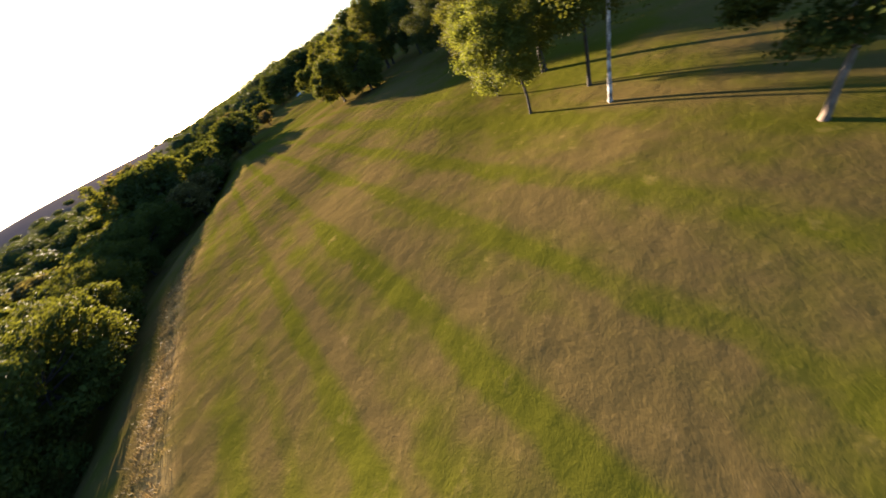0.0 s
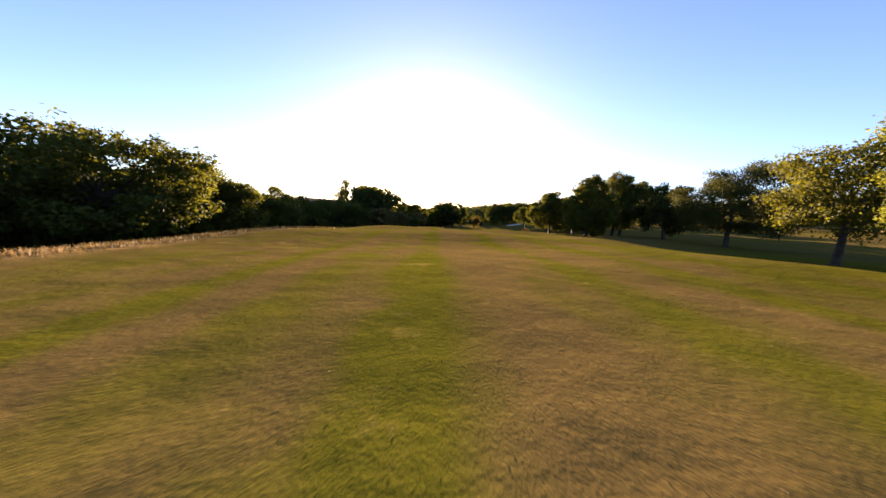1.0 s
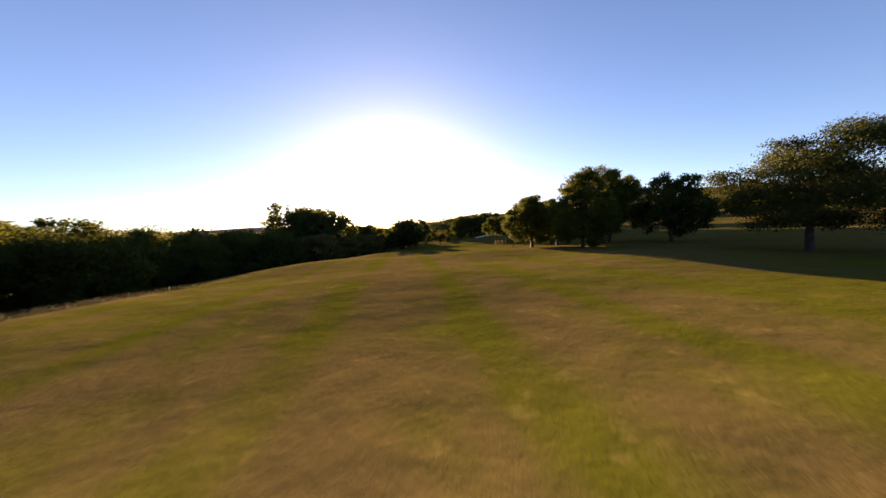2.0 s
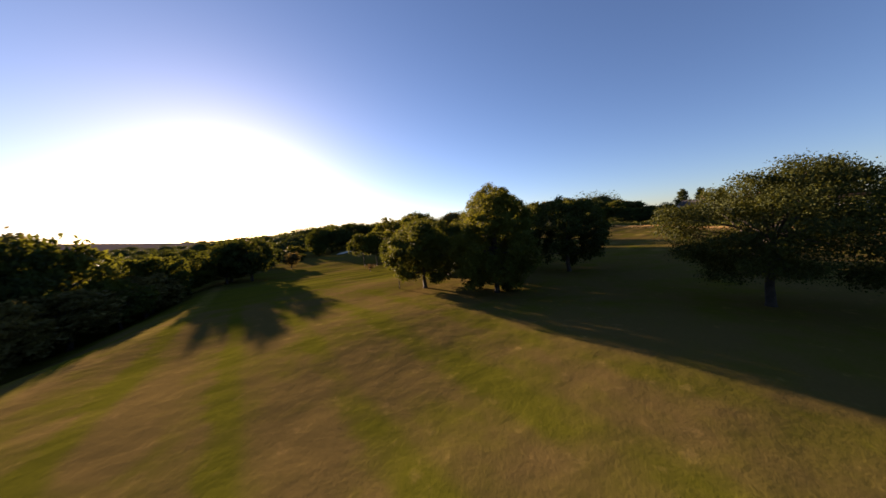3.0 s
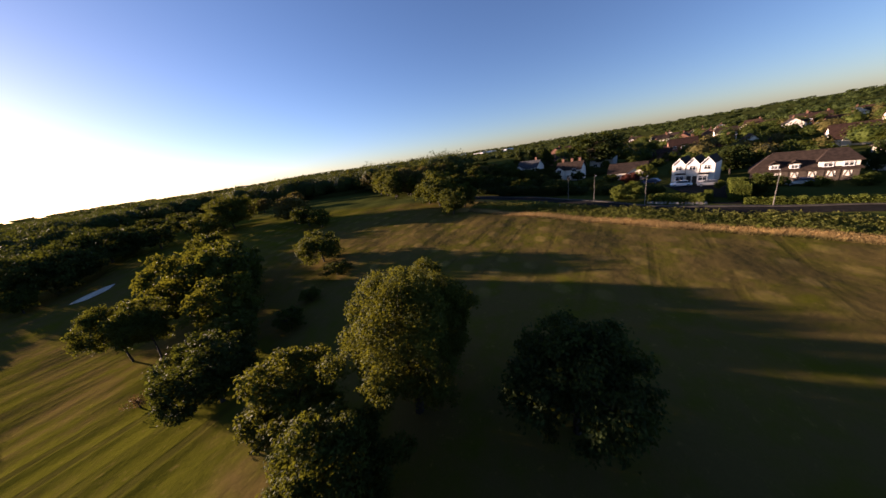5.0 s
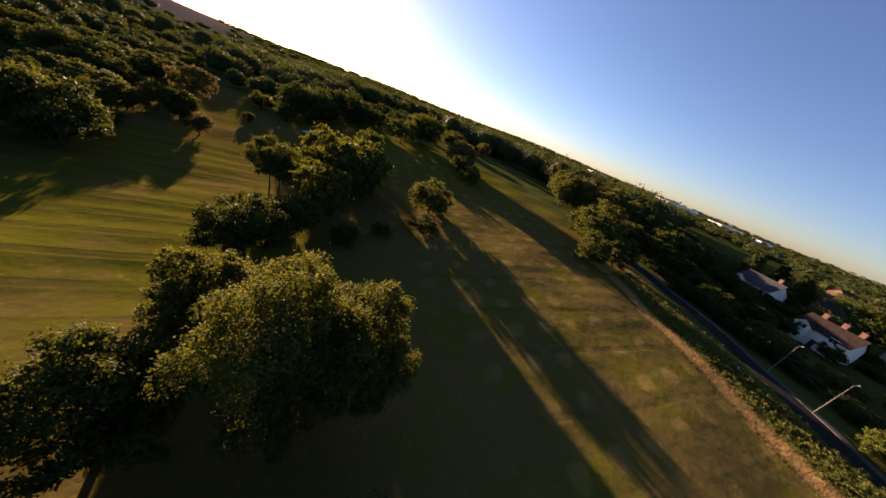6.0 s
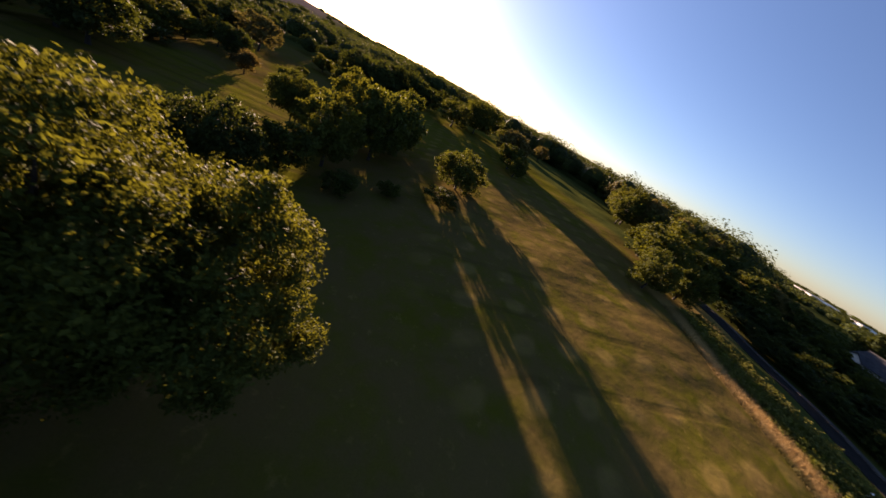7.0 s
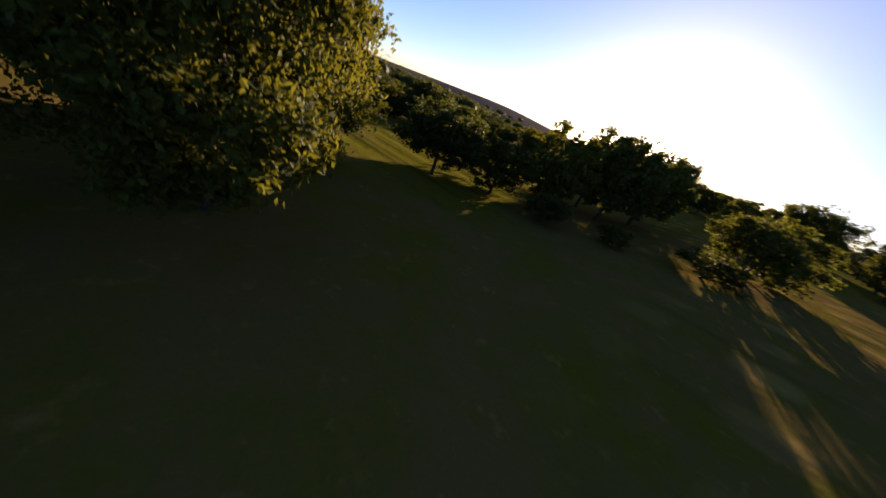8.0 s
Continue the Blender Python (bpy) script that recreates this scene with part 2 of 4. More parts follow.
M = {
    "turf": turf(),
    "oak": leaf_material("oak_leaves", (0.018, 0.029, 0.006), (0.054, 0.070, 0.012), 0.28, (0.150, 0.155, 0.013)),
    "lime": leaf_material("lime_leaves", (0.024, 0.034, 0.006), (0.062, 0.076, 0.012), 0.28, (0.180, 0.176, 0.014)),
    "dark": leaf_material("dark_leaves", (0.014, 0.023, 0.007), (0.040, 0.055, 0.012), 0.24, (0.102, 0.115, 0.010)),
    "gold": leaf_material("golden_leaves", (0.050, 0.062, 0.010), (0.110, 0.118, 0.020), 0.36, (0.190, 0.205, 0.018)),
    "cherry": leaf_material("cherry_leaves", (0.015, 0.023, 0.006), (0.046, 0.056, 0.012), 0.22, (0.105, 0.110, 0.012)),
    "weed": leaf_material("verge_leaves", (0.050, 0.056, 0.012), (0.125, 0.128, 0.030), 0.30, (0.26, 0.25, 0.04)),
    "hedge": leaf_material("hedge_leaves", (0.046, 0.062, 0.010), (0.110, 0.128, 0.020), 0.25, (0.20, 0.21, 0.025)),
    "olive": leaf_material("olive_leaves", (0.045, 0.042, 0.012), (0.119, 0.100, 0.030), 0.25, (0.203, 0.160, 0.030)),
    "copper": leaf_material("copper_leaves", (0.040, 0.014, 0.012), (0.096, 0.035, 0.022), 0.3, (0.181, 0.050, 0.030)),
    "rusty": leaf_material("brownish_leaves", (0.040, 0.034, 0.012), (0.085, 0.066, 0.022), 0.28, (0.17, 0.12, 0.025)),
    "rust": leaf_material("withered_leaves", (0.046, 0.032, 0.016), (0.090, 0.062, 0.028), 0.25, (0.14, 0.085, 0.03)),
    "bark": plain("bark", (0.018, 0.015, 0.011), (0.048, 0.038, 0.028), 3.0, 0.9, 0, 0.03),
    "grass": blades(),
    "asphalt": plain("asphalt", (0.012, 0.011, 0.009), (0.023, 0.020, 0.017), 1.5, 0.95, 0, 0.01, 0.05),
    "paving": plain("paving", (0.048, 0.043, 0.036), (0.082, 0.074, 0.062), 1.2, 0.9, 0, 0.01, 0.1),
    "stone": plain("pale_stone", (0.19, 0.165, 0.13), (0.32, 0.28, 0.23), 2.0, 0.85, 0, 0.02),
    "sand": plain("sand", (0.40, 0.35, 0.27), (0.55, 0.49, 0.39), 1.0, 0.9, 0, 0.02),
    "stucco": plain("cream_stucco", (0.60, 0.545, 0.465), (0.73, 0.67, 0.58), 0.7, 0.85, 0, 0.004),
    "brick": plain("red_brick", (0.11, 0.055, 0.036), (0.20, 0.098, 0.064), 2.5, 0.9, 0, 0.01),
    "tile_brown": plain("brown_roof_tiles", (0.020, 0.014, 0.011), (0.044, 0.030, 0.023), 1.6, 0.9, 0, 0.02, 0.1),
    "tile_red": plain("red_roof_tiles", (0.024, 0.013, 0.010), (0.050, 0.028, 0.020), 1.6, 0.9, 0, 0.02, 0.1),
    "slate": plain("slate", (0.020, 0.021, 0.024), (0.045, 0.046, 0.050), 1.6, 0.8, 0, 0.02),
    "frame": plain("white_paint", (0.72, 0.71, 0.69), (0.82, 0.81, 0.79), 3.0, 0.4),
    "timber": plain("dark_timber", (0.030, 0.022, 0.016), (0.065, 0.048, 0.035), 4.0, 0.8, 0, 0.01),
    "concrete": plain("grey_concrete", (0.10, 0.093, 0.082), (0.18, 0.167, 0.146), 2.0, 0.85, 0, 0.01),
    "metal": plain("grey_metal", (0.20, 0.21, 0.21), (0.32, 0.33, 0.33), 3.0, 0.45, 0.7),
    "white_sheet": plain("white_sheeting", (0.70, 0.71, 0.72), (0.80, 0.80, 0.80), 0.05, 0.5),
    "glass": plain("window_glass", (0.015, 0.018, 0.022), (0.035, 0.040, 0.045), 0.6, 0.06, 0, 0, 0.6),
    "rubber": plain("tyre_rubber", (0.012, 0.012, 0.012), (0.025, 0.025, 0.025), 5.0, 0.8),
    "car_silver": plain("silver_car_paint", (0.45, 0.46, 0.48), (0.50, 0.51, 0.53), 2.0, 0.25, 0.6, 0, 0.5),
    "car_white": plain("white_car_paint", (0.74, 0.74, 0.74), (0.79, 0.79, 0.79), 2.0, 0.22, 0, 0, 0.5),
    "car_blue": plain("dark_blue_car_paint", (0.02, 0.03, 0.07), (0.03, 0.04, 0.09), 2.0, 0.22, 0.3, 0, 0.5),
    "lamp": plain("lamp_cover", (0.55, 0.55, 0.52), (0.65, 0.65, 0.62), 3.0, 0.3),
    "post_wood": plain("weathered_post", (0.08, 0.06, 0.04), (0.16, 0.12, 0.085), 6.0, 0.9, 0, 0.01),
    "birch": plain("birch_bark", (0.07, 0.06, 0.055), (0.58, 0.55, 0.50), 3.4, 0.7, 0, 0.01),
}


# ---- land ----
def ss(a, b, v):
    t = np.clip((np.asarray(v, float) - a) / (b - a), 0, 1)
    return t * t * (3 - 2 * t)


def crest(y):
    """Where the first fairway ends and the bank drops to the wood."""
    return -21.5 + 11.5 * ss(32, 85, y)


def wood_line(y):
    """Where the wood below the bank begins."""
    return -25.5 + 15 * ss(50, 110, y)


def ground_z(x, y):
    x, y = np.asarray(x, float), np.asarray(y, float)
    right = ss(25, 90, x) * (2.0 + 1.6 * ss(10, 110, y))
    left = (0.3 - 4.0 * ss(40, 140, y)) * (1 - ss(20, 60, x))
    second = ss(80, 90, y) * (1 - ss(138, 146, y)) * (1 - ss(26, 33, x)) * ss(-14, -4, x)
    third = ss(66, 74, y) * (1 - ss(100, 110, y)) * ss(44, 52, x) * (1 - ss(76, 84, x))
    mown = (0.017 + 0.008 * np.sin(0.19 * x + 0.05 * y)) * second * np.sin(2 * math.pi * (y + 0.05 * x) / 4.8) + (0.020 + 0.008 * np.sin(0.23 * x - 0.11 * y)) * third * np.sin(2 * math.pi * (y + 0.12 * x) / 3.4)
    z = mown + right + left + 0.5 * np.exp(-((x - 3) ** 2 + (y - 14) ** 2) / 300) - 3.0 * ss(0, 14, crest(y) - x)
    z = z + 0.12 * np.sin(x * 0.31 + 1.0) * np.sin(y * 0.23) + 0.07 * np.sin(x * 0.11 - y * 0.4)
    r = np.hypot(x - 20, y - 80)
    hills = 10 + 9 * np.sin(x / 520 + 0.7) * np.cos(y / 430) + 6 * np.sin(x / 230 - y / 310)
    a = np.degrees(np.arctan2(x - 20, y - 80))
    z = z + 44 * np.exp(-((a + 26) / 20) ** 2) * ss(450, 1250, r) + 22 * np.exp(-((a - 32) / 26) ** 2) * ss(600, 1400, r)
    return z + ss(500, 2200, r) * np.maximum(hills, 2) - 4 * ss(250, 700, r) * (1 - ss(900, 1800, r))


def gz(x, y):
    return float(ground_z(x, y))


def mesh_of(name, verts, faces, material, smooth=False):
    """A mesh from arrays: verts (n, 3) and faces (m, k)."""
    verts, faces = np.asarray(verts, np.float32), np.asarray(faces, np.int32)
    me = bpy.data.meshes.new(name)
    me.vertices.add(len(verts))
    me.vertices.foreach_set("co", verts.ravel())
    me.loops.add(faces.size)
    me.loops.foreach_set("vertex_index", faces.ravel())
    me.polygons.add(len(faces))
    me.polygons.foreach_set("loop_start", np.arange(0, faces.size, faces.shape[1], dtype=np.int32))
    me.polygons.foreach_set("use_smooth", np.full(len(faces), smooth))
    me.update(calc_edges=True)
    me.materials.append(material)
    return me


def part(name, me, parent=None, label="", m=None):
    """Links a mesh (or a bmesh with its material) as one object under its thing."""
    ob = new(name, me)
    if parent is not None:
        ob.parent = parent
    if m is not None:
        ob.matrix_basis = m
    return tagged(ob, label)


def thing(name, x, y, label, category, group="", kind="", turn=0.0, z=None):
    ob = new(name)
    ob.matrix_basis = pose(x, y, gz(x, y) if z is None else z, 0, 0, turn)
    return tagged(ob, label, category, group, kind)


def lines(lo, hi, step, far, grow):
    mid = list(np.arange(lo, hi + step / 2, step))
    d, s = [], step
    while sum(d) < far:
        s *= grow
        d.append(s)
    c = np.cumsum(d)
    return np.array([lo - v for v in c[::-1]] + mid + [hi + v for v in c])


gx, gy = lines(-60, 130, 1.0, 4300, 1.15), lines(-30, 240, 0.8, 4300, 1.15)
X, Y = np.meshgrid(gx, gy)
V = np.stack([X, Y, ground_z(X, Y)], -1).reshape(-1, 3)
idx = np.arange(V.shape[0]).reshape(X.shape)
F = np.stack([idx[:-1, :-1], idx[:-1, 1:], idx[1:, 1:], idx[1:, :-1]], -1).reshape(-1, 4)
ground = new("ground", mesh_of("ground", V, F, M["turf"], True))
tagged(ground, "parched golf course turf with mown green and brown bands", "ground", kind="structure")


# ---- trees ----
def tube(points, radii, sides=7):
    """Verts and quads of a bent tapering tube."""
    pts = [Vector(p) for p in points]
    V, F = [], []
    for i, p in enumerate(pts):
        d = (pts[min(i + 1, len(pts) - 1)] - pts[max(i - 1, 0)]).normalized()
        a = d.orthogonal().normalized()
        b = d.cross(a)
        for k in range(sides):
            w = 2 * math.pi * k / sides
            V.append(p + radii[i] * (math.cos(w) * a + math.sin(w) * b))
    for i in range(len(pts) - 1):
        for k in range(sides):
            F.append((i * sides + k, i * sides + (k + 1) % sides, (i + 1) * sides + (k + 1) % sides, (i + 1) * sides + k))
    return V, F


def joined(pieces):
    V, F = [], []
    for v, f in pieces:
        n = len(V)
        V += [tuple(p) for p in v]
        F += [tuple(i + n for i in q) for q in f]
    return V, F


def leaf_quads(rng, lobes, count, size, per=14, spread=0.55, shell=0.16, flat=0.0, hang=0.0, clumps=0):
    """Leaves as small folded diamonds, in sprays over the lobes of a crown."""
    lobes = np.array(lobes, float)
    if clumps:
        top, mid = lobes[:, 2].max(), lobes[:, :3].mean(0)
        each = np.repeat(lobes, clumps, 0)
        d = rng.normal(size=(len(each), 3)) + 0.55 * (each[:, :3] - mid) / (np.abs(each[:, :3] - mid).max() + 0.01) + np.array([0, 0, 0.25])
        d /= np.linalg.norm(d, axis=1, keepdims=True)
        s = rng.uniform(0.20, 0.44, (len(each), 1)) * (12 / clumps) ** 0.5
        each[:, :3] += d * each[:, 3:] * rng.uniform(0.75, 1.0, (len(each), 1))
        each[:, 3:] *= s
        lobes = np.concatenate([each, lobes * np.array([1, 1, 1, 0.75, 0.75, 0.75])])
    area = (lobes[:, 3] * lobes[:, 4] + lobes[:, 3] * lobes[:, 5])
    if clumps:
        area[-(len(lobes) // (clumps + 1)):] *= 0.4
    sprays = max(count // per, 1)
    which = rng.choice(len(lobes), sprays, p=area / area.sum())
    d = rng.normal(size=(sprays, 3))
    d /= np.linalg.norm(d, axis=1, keepdims=True)
    c, r = lobes[which, :3], lobes[which, 3:]
    rad = 1 - np.abs(rng.normal(size=(sprays, 1))) * shell + rng.normal(size=(sprays, 1)) * 0.05
    at = c + d * r * rad
    n = np.repeat(d, per, 0) + rng.normal(size=(sprays * per, 3)) * 0.75 + np.array([0, 0, 0.35])
    n /= np.linalg.norm(n, axis=1, keepdims=True)
    off = rng.normal(size=(sprays * per, 3)) * spread * np.array([1, 1, 0.75 - flat * 0.5])
    off[:, 2] -= hang * np.abs(rng.normal(size=sprays * per))
    pos = np.repeat(at, per, 0) + off
    u = np.cross(n, rng.normal(size=n.shape))
    u /= np.linalg.norm(u, axis=1, keepdims=True)
    v = np.cross(n, u)
    s = size * rng.uniform(0.6, 1.35, (len(pos), 1))
    q = np.stack([pos + u * s, pos + v * s * 0.55 + n * s * 0.15, pos - u * s, pos - v * s * 0.55 + n * s * 0.15], 1)
    return q.reshape(-1, 3), np.arange(len(q) * 4).reshape(-1, 4)


def crown_lobes(rng, height, width, bottom, n, pointy=0.0, ragged=0.25, squash=1.0):
    """Ellipsoid lobes that fill a crown from bottom to height, width across."""
    cz, rz, rw = (height + bottom) / 2, (height - bottom) / 2, width / 2
    out = [(0, 0, cz, rw * 0.55, rw * 0.55, rz * 0.6)]
    for i in range(n):
        w = 2.399 * i + rng.uniform(-0.5, 0.5)
        h = -0.9 + 1.85 * (i + 0.5) / n
        k = math.sqrt(max(1 - h * h, 0.06)) * (1 - pointy * max(h, 0))
        e = rng.uniform(0.56, 0.80)
        s = rng.uniform(0.20, 0.40) * (1 + ragged * rng.uniform(-0.6, 0.6))
        out.append((rw * e * k * math.cos(w), rw * e * k * math.sin(w), cz + rz * h * rng.uniform(0.66, 0.84), rw * s, rw * s, (rz * 0.5 + rw * 0.5) * s * 0.8 * squash))
    return out


def make_tree(name, x, y, height, width, bottom, seed, leaves, size, foliage, label, bark="bark", group="", n=13,
              pointy=0.0, trunk=0.0, lean=(0.0, 0.0), spread=0.5, per=14, hang=0.0, stems=1, flat=0.0, clumps=12, squash=1.0, category="tree", dz=0.0, turn=0.0, lobes=None):
    rng = np.random.default_rng(seed)
    ob = thing(name, x, y, label, category, group, turn=turn, z=gz(x, y) + dz - 0.05)
    lobes = lobes or crown_lobes(rng, height, width, bottom, n, pointy, 0.25, squash)
    lobes = [(a + lean[0], b + lean[1], c, *r) for a, b, c, *r in lobes]
    r0 = trunk or 0.022 * height + 0.05
    pieces = []
    for k in range(stems):
        sx, sy = (0, 0) if stems == 1 else (0.5 * math.cos(2.1 * k), 0.5 * math.sin(2.1 * k))
        top = Vector((lean[0] * 0.8 + sx * 2, lean[1] * 0.8 + sy * 2, bottom + (height - bottom) * 0.55))
        mid = Vector((lean[0] * 0.35 + sx * 1.2 + rng.uniform(-0.15, 0.15), lean[1] * 0.35 + sy * 1.2, top.z * 0.5))
        low = Vector((sx, sy, 0.25)).lerp(mid, 0.45) + Vector((rng.uniform(-0.5, 0.5) * r0, rng.uniform(-0.5, 0.5) * r0, 0)) - 0.12 * Vector((*lean, 0))
        pieces.append(tube([(sx, sy, -0.3), (sx, sy, 0.25), low, mid, top], [r0 * 1.5, r0, r0 * 0.85, r0 * 0.7, r0 * 0.3]))
        for i, (a, b, c, ra, rb, rc) in enumerate(lobes[1:]):
            if i % stems == k:
                f = rng.uniform(0.3, 0.75)
                st = mid.lerp(top, f) if c > mid.z else Vector((sx, sy, 0.25)).lerp(mid, 0.8)
                en = Vector((a, b, c))
                kn = st.lerp(en, 0.5) + Vector((0, 0, 0.08 * height * rng.uniform(-0.3, 0.6)))
                pieces.append(tube([st, kn, en], [r0 * 0.42, r0 * 0.27, r0 * 0.08], 5))
    part("trunk", mesh_of("trunk", *joined(pieces[:1]), M[bark], True), ob)
    limbs = new("branchwork", mesh_of("branchwork", *joined(pieces[1:]), M[bark], True))
    limbs.parent = ob
    tagged(limbs, "", "", "", "stuff")
    V, F = leaf_quads(rng, lobes, leaves, size, per, spread, 0.16, flat, hang, clumps)
    V[:, 2] = np.maximum(V[:, 2], 0.1)
    part("crown", mesh_of("crown", V, F, M[foliage]), ob)
    return ob


# the trees that stand singly, by the fairways
make_tree("oak_tree", 11.2, 68.4, 8.0, 8.2, 0.15, 1, 52000, 0.10, "oak", "young oak with a low round crown beside the fairway", spread=0.14, n=26, clumps=7, pointy=0.25)
make_tree("oak_tree", 17.2, 71.8, 7.3, 7.0, 1.0, 35, 30000, 0.11, "oak", "smaller oak standing behind its neighbour", spread=0.14, n=20, clumps=5)
make_tree("lime_tree", 13.3, 59.4, 9.1, 7.8, -0.2, 2, 52000, 0.105, "lime", "leafy lime tree with branches down to the grass", spread=0.14, n=32, clumps=7, pointy=0.45)
make_tree("tall_lime_tree", 25.1, 71.6, 13.5, 9.4, 0.8, 3, 68000, 0.095, "lime", "tall lime tree with golden evening leaves", spread=0.15, n=30, per=12, hang=0.22, clumps=9, pointy=0.35)
make_tree("tall_lime_tree", 26.8, 71.9, 11.4, 8.2, 2.0, 34, 70000, 0.09, "lime", "spreading lime tree grown into its taller neighbour", spread=0.13, lean=(2.4, -0.3), n=30, per=12, hang=0.2, clumps=9, pointy=0.2)
make_tree("maple_tree", 20.4, 79.2, 8.0, 7.4, 1.0, 33, 22000, 0.13, "lime", "smaller maple leaning away from the tall lime", spread=0.16, n=18, clumps=5)
make_tree("sycamore_tree", 26.0, 59.9, 8.8, 8.5, 0.6, 4, 24000, 0.14, "dark", "dark sycamore standing in the shade", spread=0.2, n=20)
make_tree("cherry_tree", 19.1, 43.7, 8.6, 9.8, 0.5, 5, 66000, 0.072, "cherry", "wide spreading cherry tree with ragged tiers", spread=0.24, flat=0.35, n=24, squash=0.8, clumps=5, pointy=0.15)
make_tree("rowan_tree", 11.6, 30.8, 6.4, 6.5, 1.2, 6, 18000, 0.085, "lime", "small rowan with thin drooping branches", spread=0.24, n=16)
make_tree("ash_tree", 5.5, 24.0, 6.2, 4.4, 1.6, 7, 42000, 0.058, "gold", "slim ash tree lit golden by the sun", trunk=0.08, spread=0.17, lean=(0.5, 0.3), n=16)
make_tree("ash_tree", 3.0, 19.4, 6.7, 5.2, 1.6, 8, 50000, 0.058, "gold", "leaning ash tree with yellow green leaves", trunk=0.085, spread=0.17, lean=(-0.6, 0.3), n=18)
make_tree("ash_tree", 8.4, 22.0, 7.2, 5.6, 1.8, 18, 26000, 0.09, "lime", "broad ash tree behind the slim ones", spread=0.2, n=18)
make_tree("birch_tree", 3.4, 15.0, 10.0, 5.0, 3.6, 9, 20000, 0.075, "lime", "tall birch with a white peeling trunk", "birch", trunk=0.10, spread=0.2, hang=0.4, n=16)
make_tree("birch_tree", 5.4, 17.1, 9.0, 4.5, 3.2, 10, 15000, 0.075, "lime", "slender birch with a grey trunk", trunk=0.11, spread=0.2, n=14)
make_tree("pine_tree", 1.7, 8.1, 6.8, 6.2, 1.3, 11, 28000, 0.085, "oak", "scots pine with a pale leaning trunk", "post_wood", trunk=0.11, spread=0.2, lean=(1.2, 0.2), flat=0.6, n=16)
make_tree("hawthorn_tree", 21.3, 93.2, 7.2, 8.6, 1.0, 12, 20000, 0.15, "dark", "dense dark round tree at the fairway edge", spread=0.2, n=22)
make_tree("scots_pine", 22.9, 120.0, 9.7, 7.2, 2.6, 13, 14000, 0.15, "oak", "tall scots pine with a bare trunk", spread=0.24, n=15, trunk=0.15)
make_tree("scots_pine", 24.4, 114.6, 9.6, 7.0, 2.4, 14, 14000, 0.15, "oak", "scots pine beside its taller neighbour", spread=0.24, n=15, trunk=0.14)
make_tree("fir_tree", 204, 168, 18.5, 6.5, 2.0, 17, 5000, 0.34, "dark", "tall dark fir standing above the wood", spread=0.3, n=26, pointy=0.85)
make_tree("thorn_tree", 52.2, 109.3, 6.5, 9.2, 0.2, 19, 14000, 0.17, "oak", "low round thorn tree alone between the fairways", spread=0.22, n=22, clumps=6)
make_tree("maple_tree", 82.4, 89.8, 6.4, 7.6, 0.3, 20, 15000, 0.14, "oak", "round sunlit maple in front of the roadside wood", spread=0.2, n=20, clumps=6)
make_tree("maple_tree", 92.4, 89.8, 7.2, 7.6, 0.3, 21, 15000, 0.14, "oak", "round maple beside the road end", spread=0.2, n=20, clumps=6)
make_tree("dead_shrub", 18.3, 104.0, 1.7, 2.0, 0.3, 15, 500, 0.09, "rust", "small withered brown shrub on the fairway", spread=0.25, n=8, category="shrub")
make_tree("thorn_tree", 7.5, 147.0, 5.0, 6.0, 0.9, 16, 6000, 0.17, "rusty", "thin brownish thorn tree on the fairway", spread=0.35, n=12)

# patterns for the woods, each first planted once and then repeated
PATTERN = []
for k, (kind, foliage, label) in enumerate((
        ("wood_oak", "oak", "full crowned oak at the edge of the wood"), ("wood_ash", "lime", "loose crowned ash among the wood"),
        ("wood_holm_oak", "dark", "dark dense evergreen oak in the wood"), ("wood_maple", "oak", "round field maple in the wood"),
        ("wood_beech", "olive", "tall beech with a broad crown"), ("wood_elm", "dark", "ragged dark elm in the wood"))):
    spot = ((-58, 6), (-58, 17), (-58, 28), (-55, 48), (-56, 61), (-57, 74))[k]
    PATTERN.append(make_tree(kind, *spot, 10.0, 9.5, 0.8 + 0.3 * (k % 3), 40 + k, 6500, 0.27, foliage, label, group="woodland trees", spread=0.3, n=20))
for k, (kind, foliage, label) in enumerate((("great_oak", "oak", "great broad oak with a domed crown"), ("great_holm_oak", "dark", "huge dark domed evergreen oak"))):
    PATTERN.append(make_tree(kind, *((81.5, 190), (-27, 190))[k], (13.0, 11.5)[k], 18.0, 1.4, 50 + k, 26000, 0.26, foliage, label, group="great trees", spread=0.35, n=60, clumps=6))


def plant(k, x, y, h, w, turn=0.0):
    """A repeat of one of the patterns, h high and w across."""
    w0, h0 = (9.5, 10.0) if k < 6 else (18.0, 11.5)
    m = pose(x, y, gz(x, y) - 0.05, 0, 0, turn) @ Matrix.Diagonal((w / w0, w / w0, h / h0, 1))
    return copy_thing(PATTERN[k], m)


rng = np.random.default_rng(7)
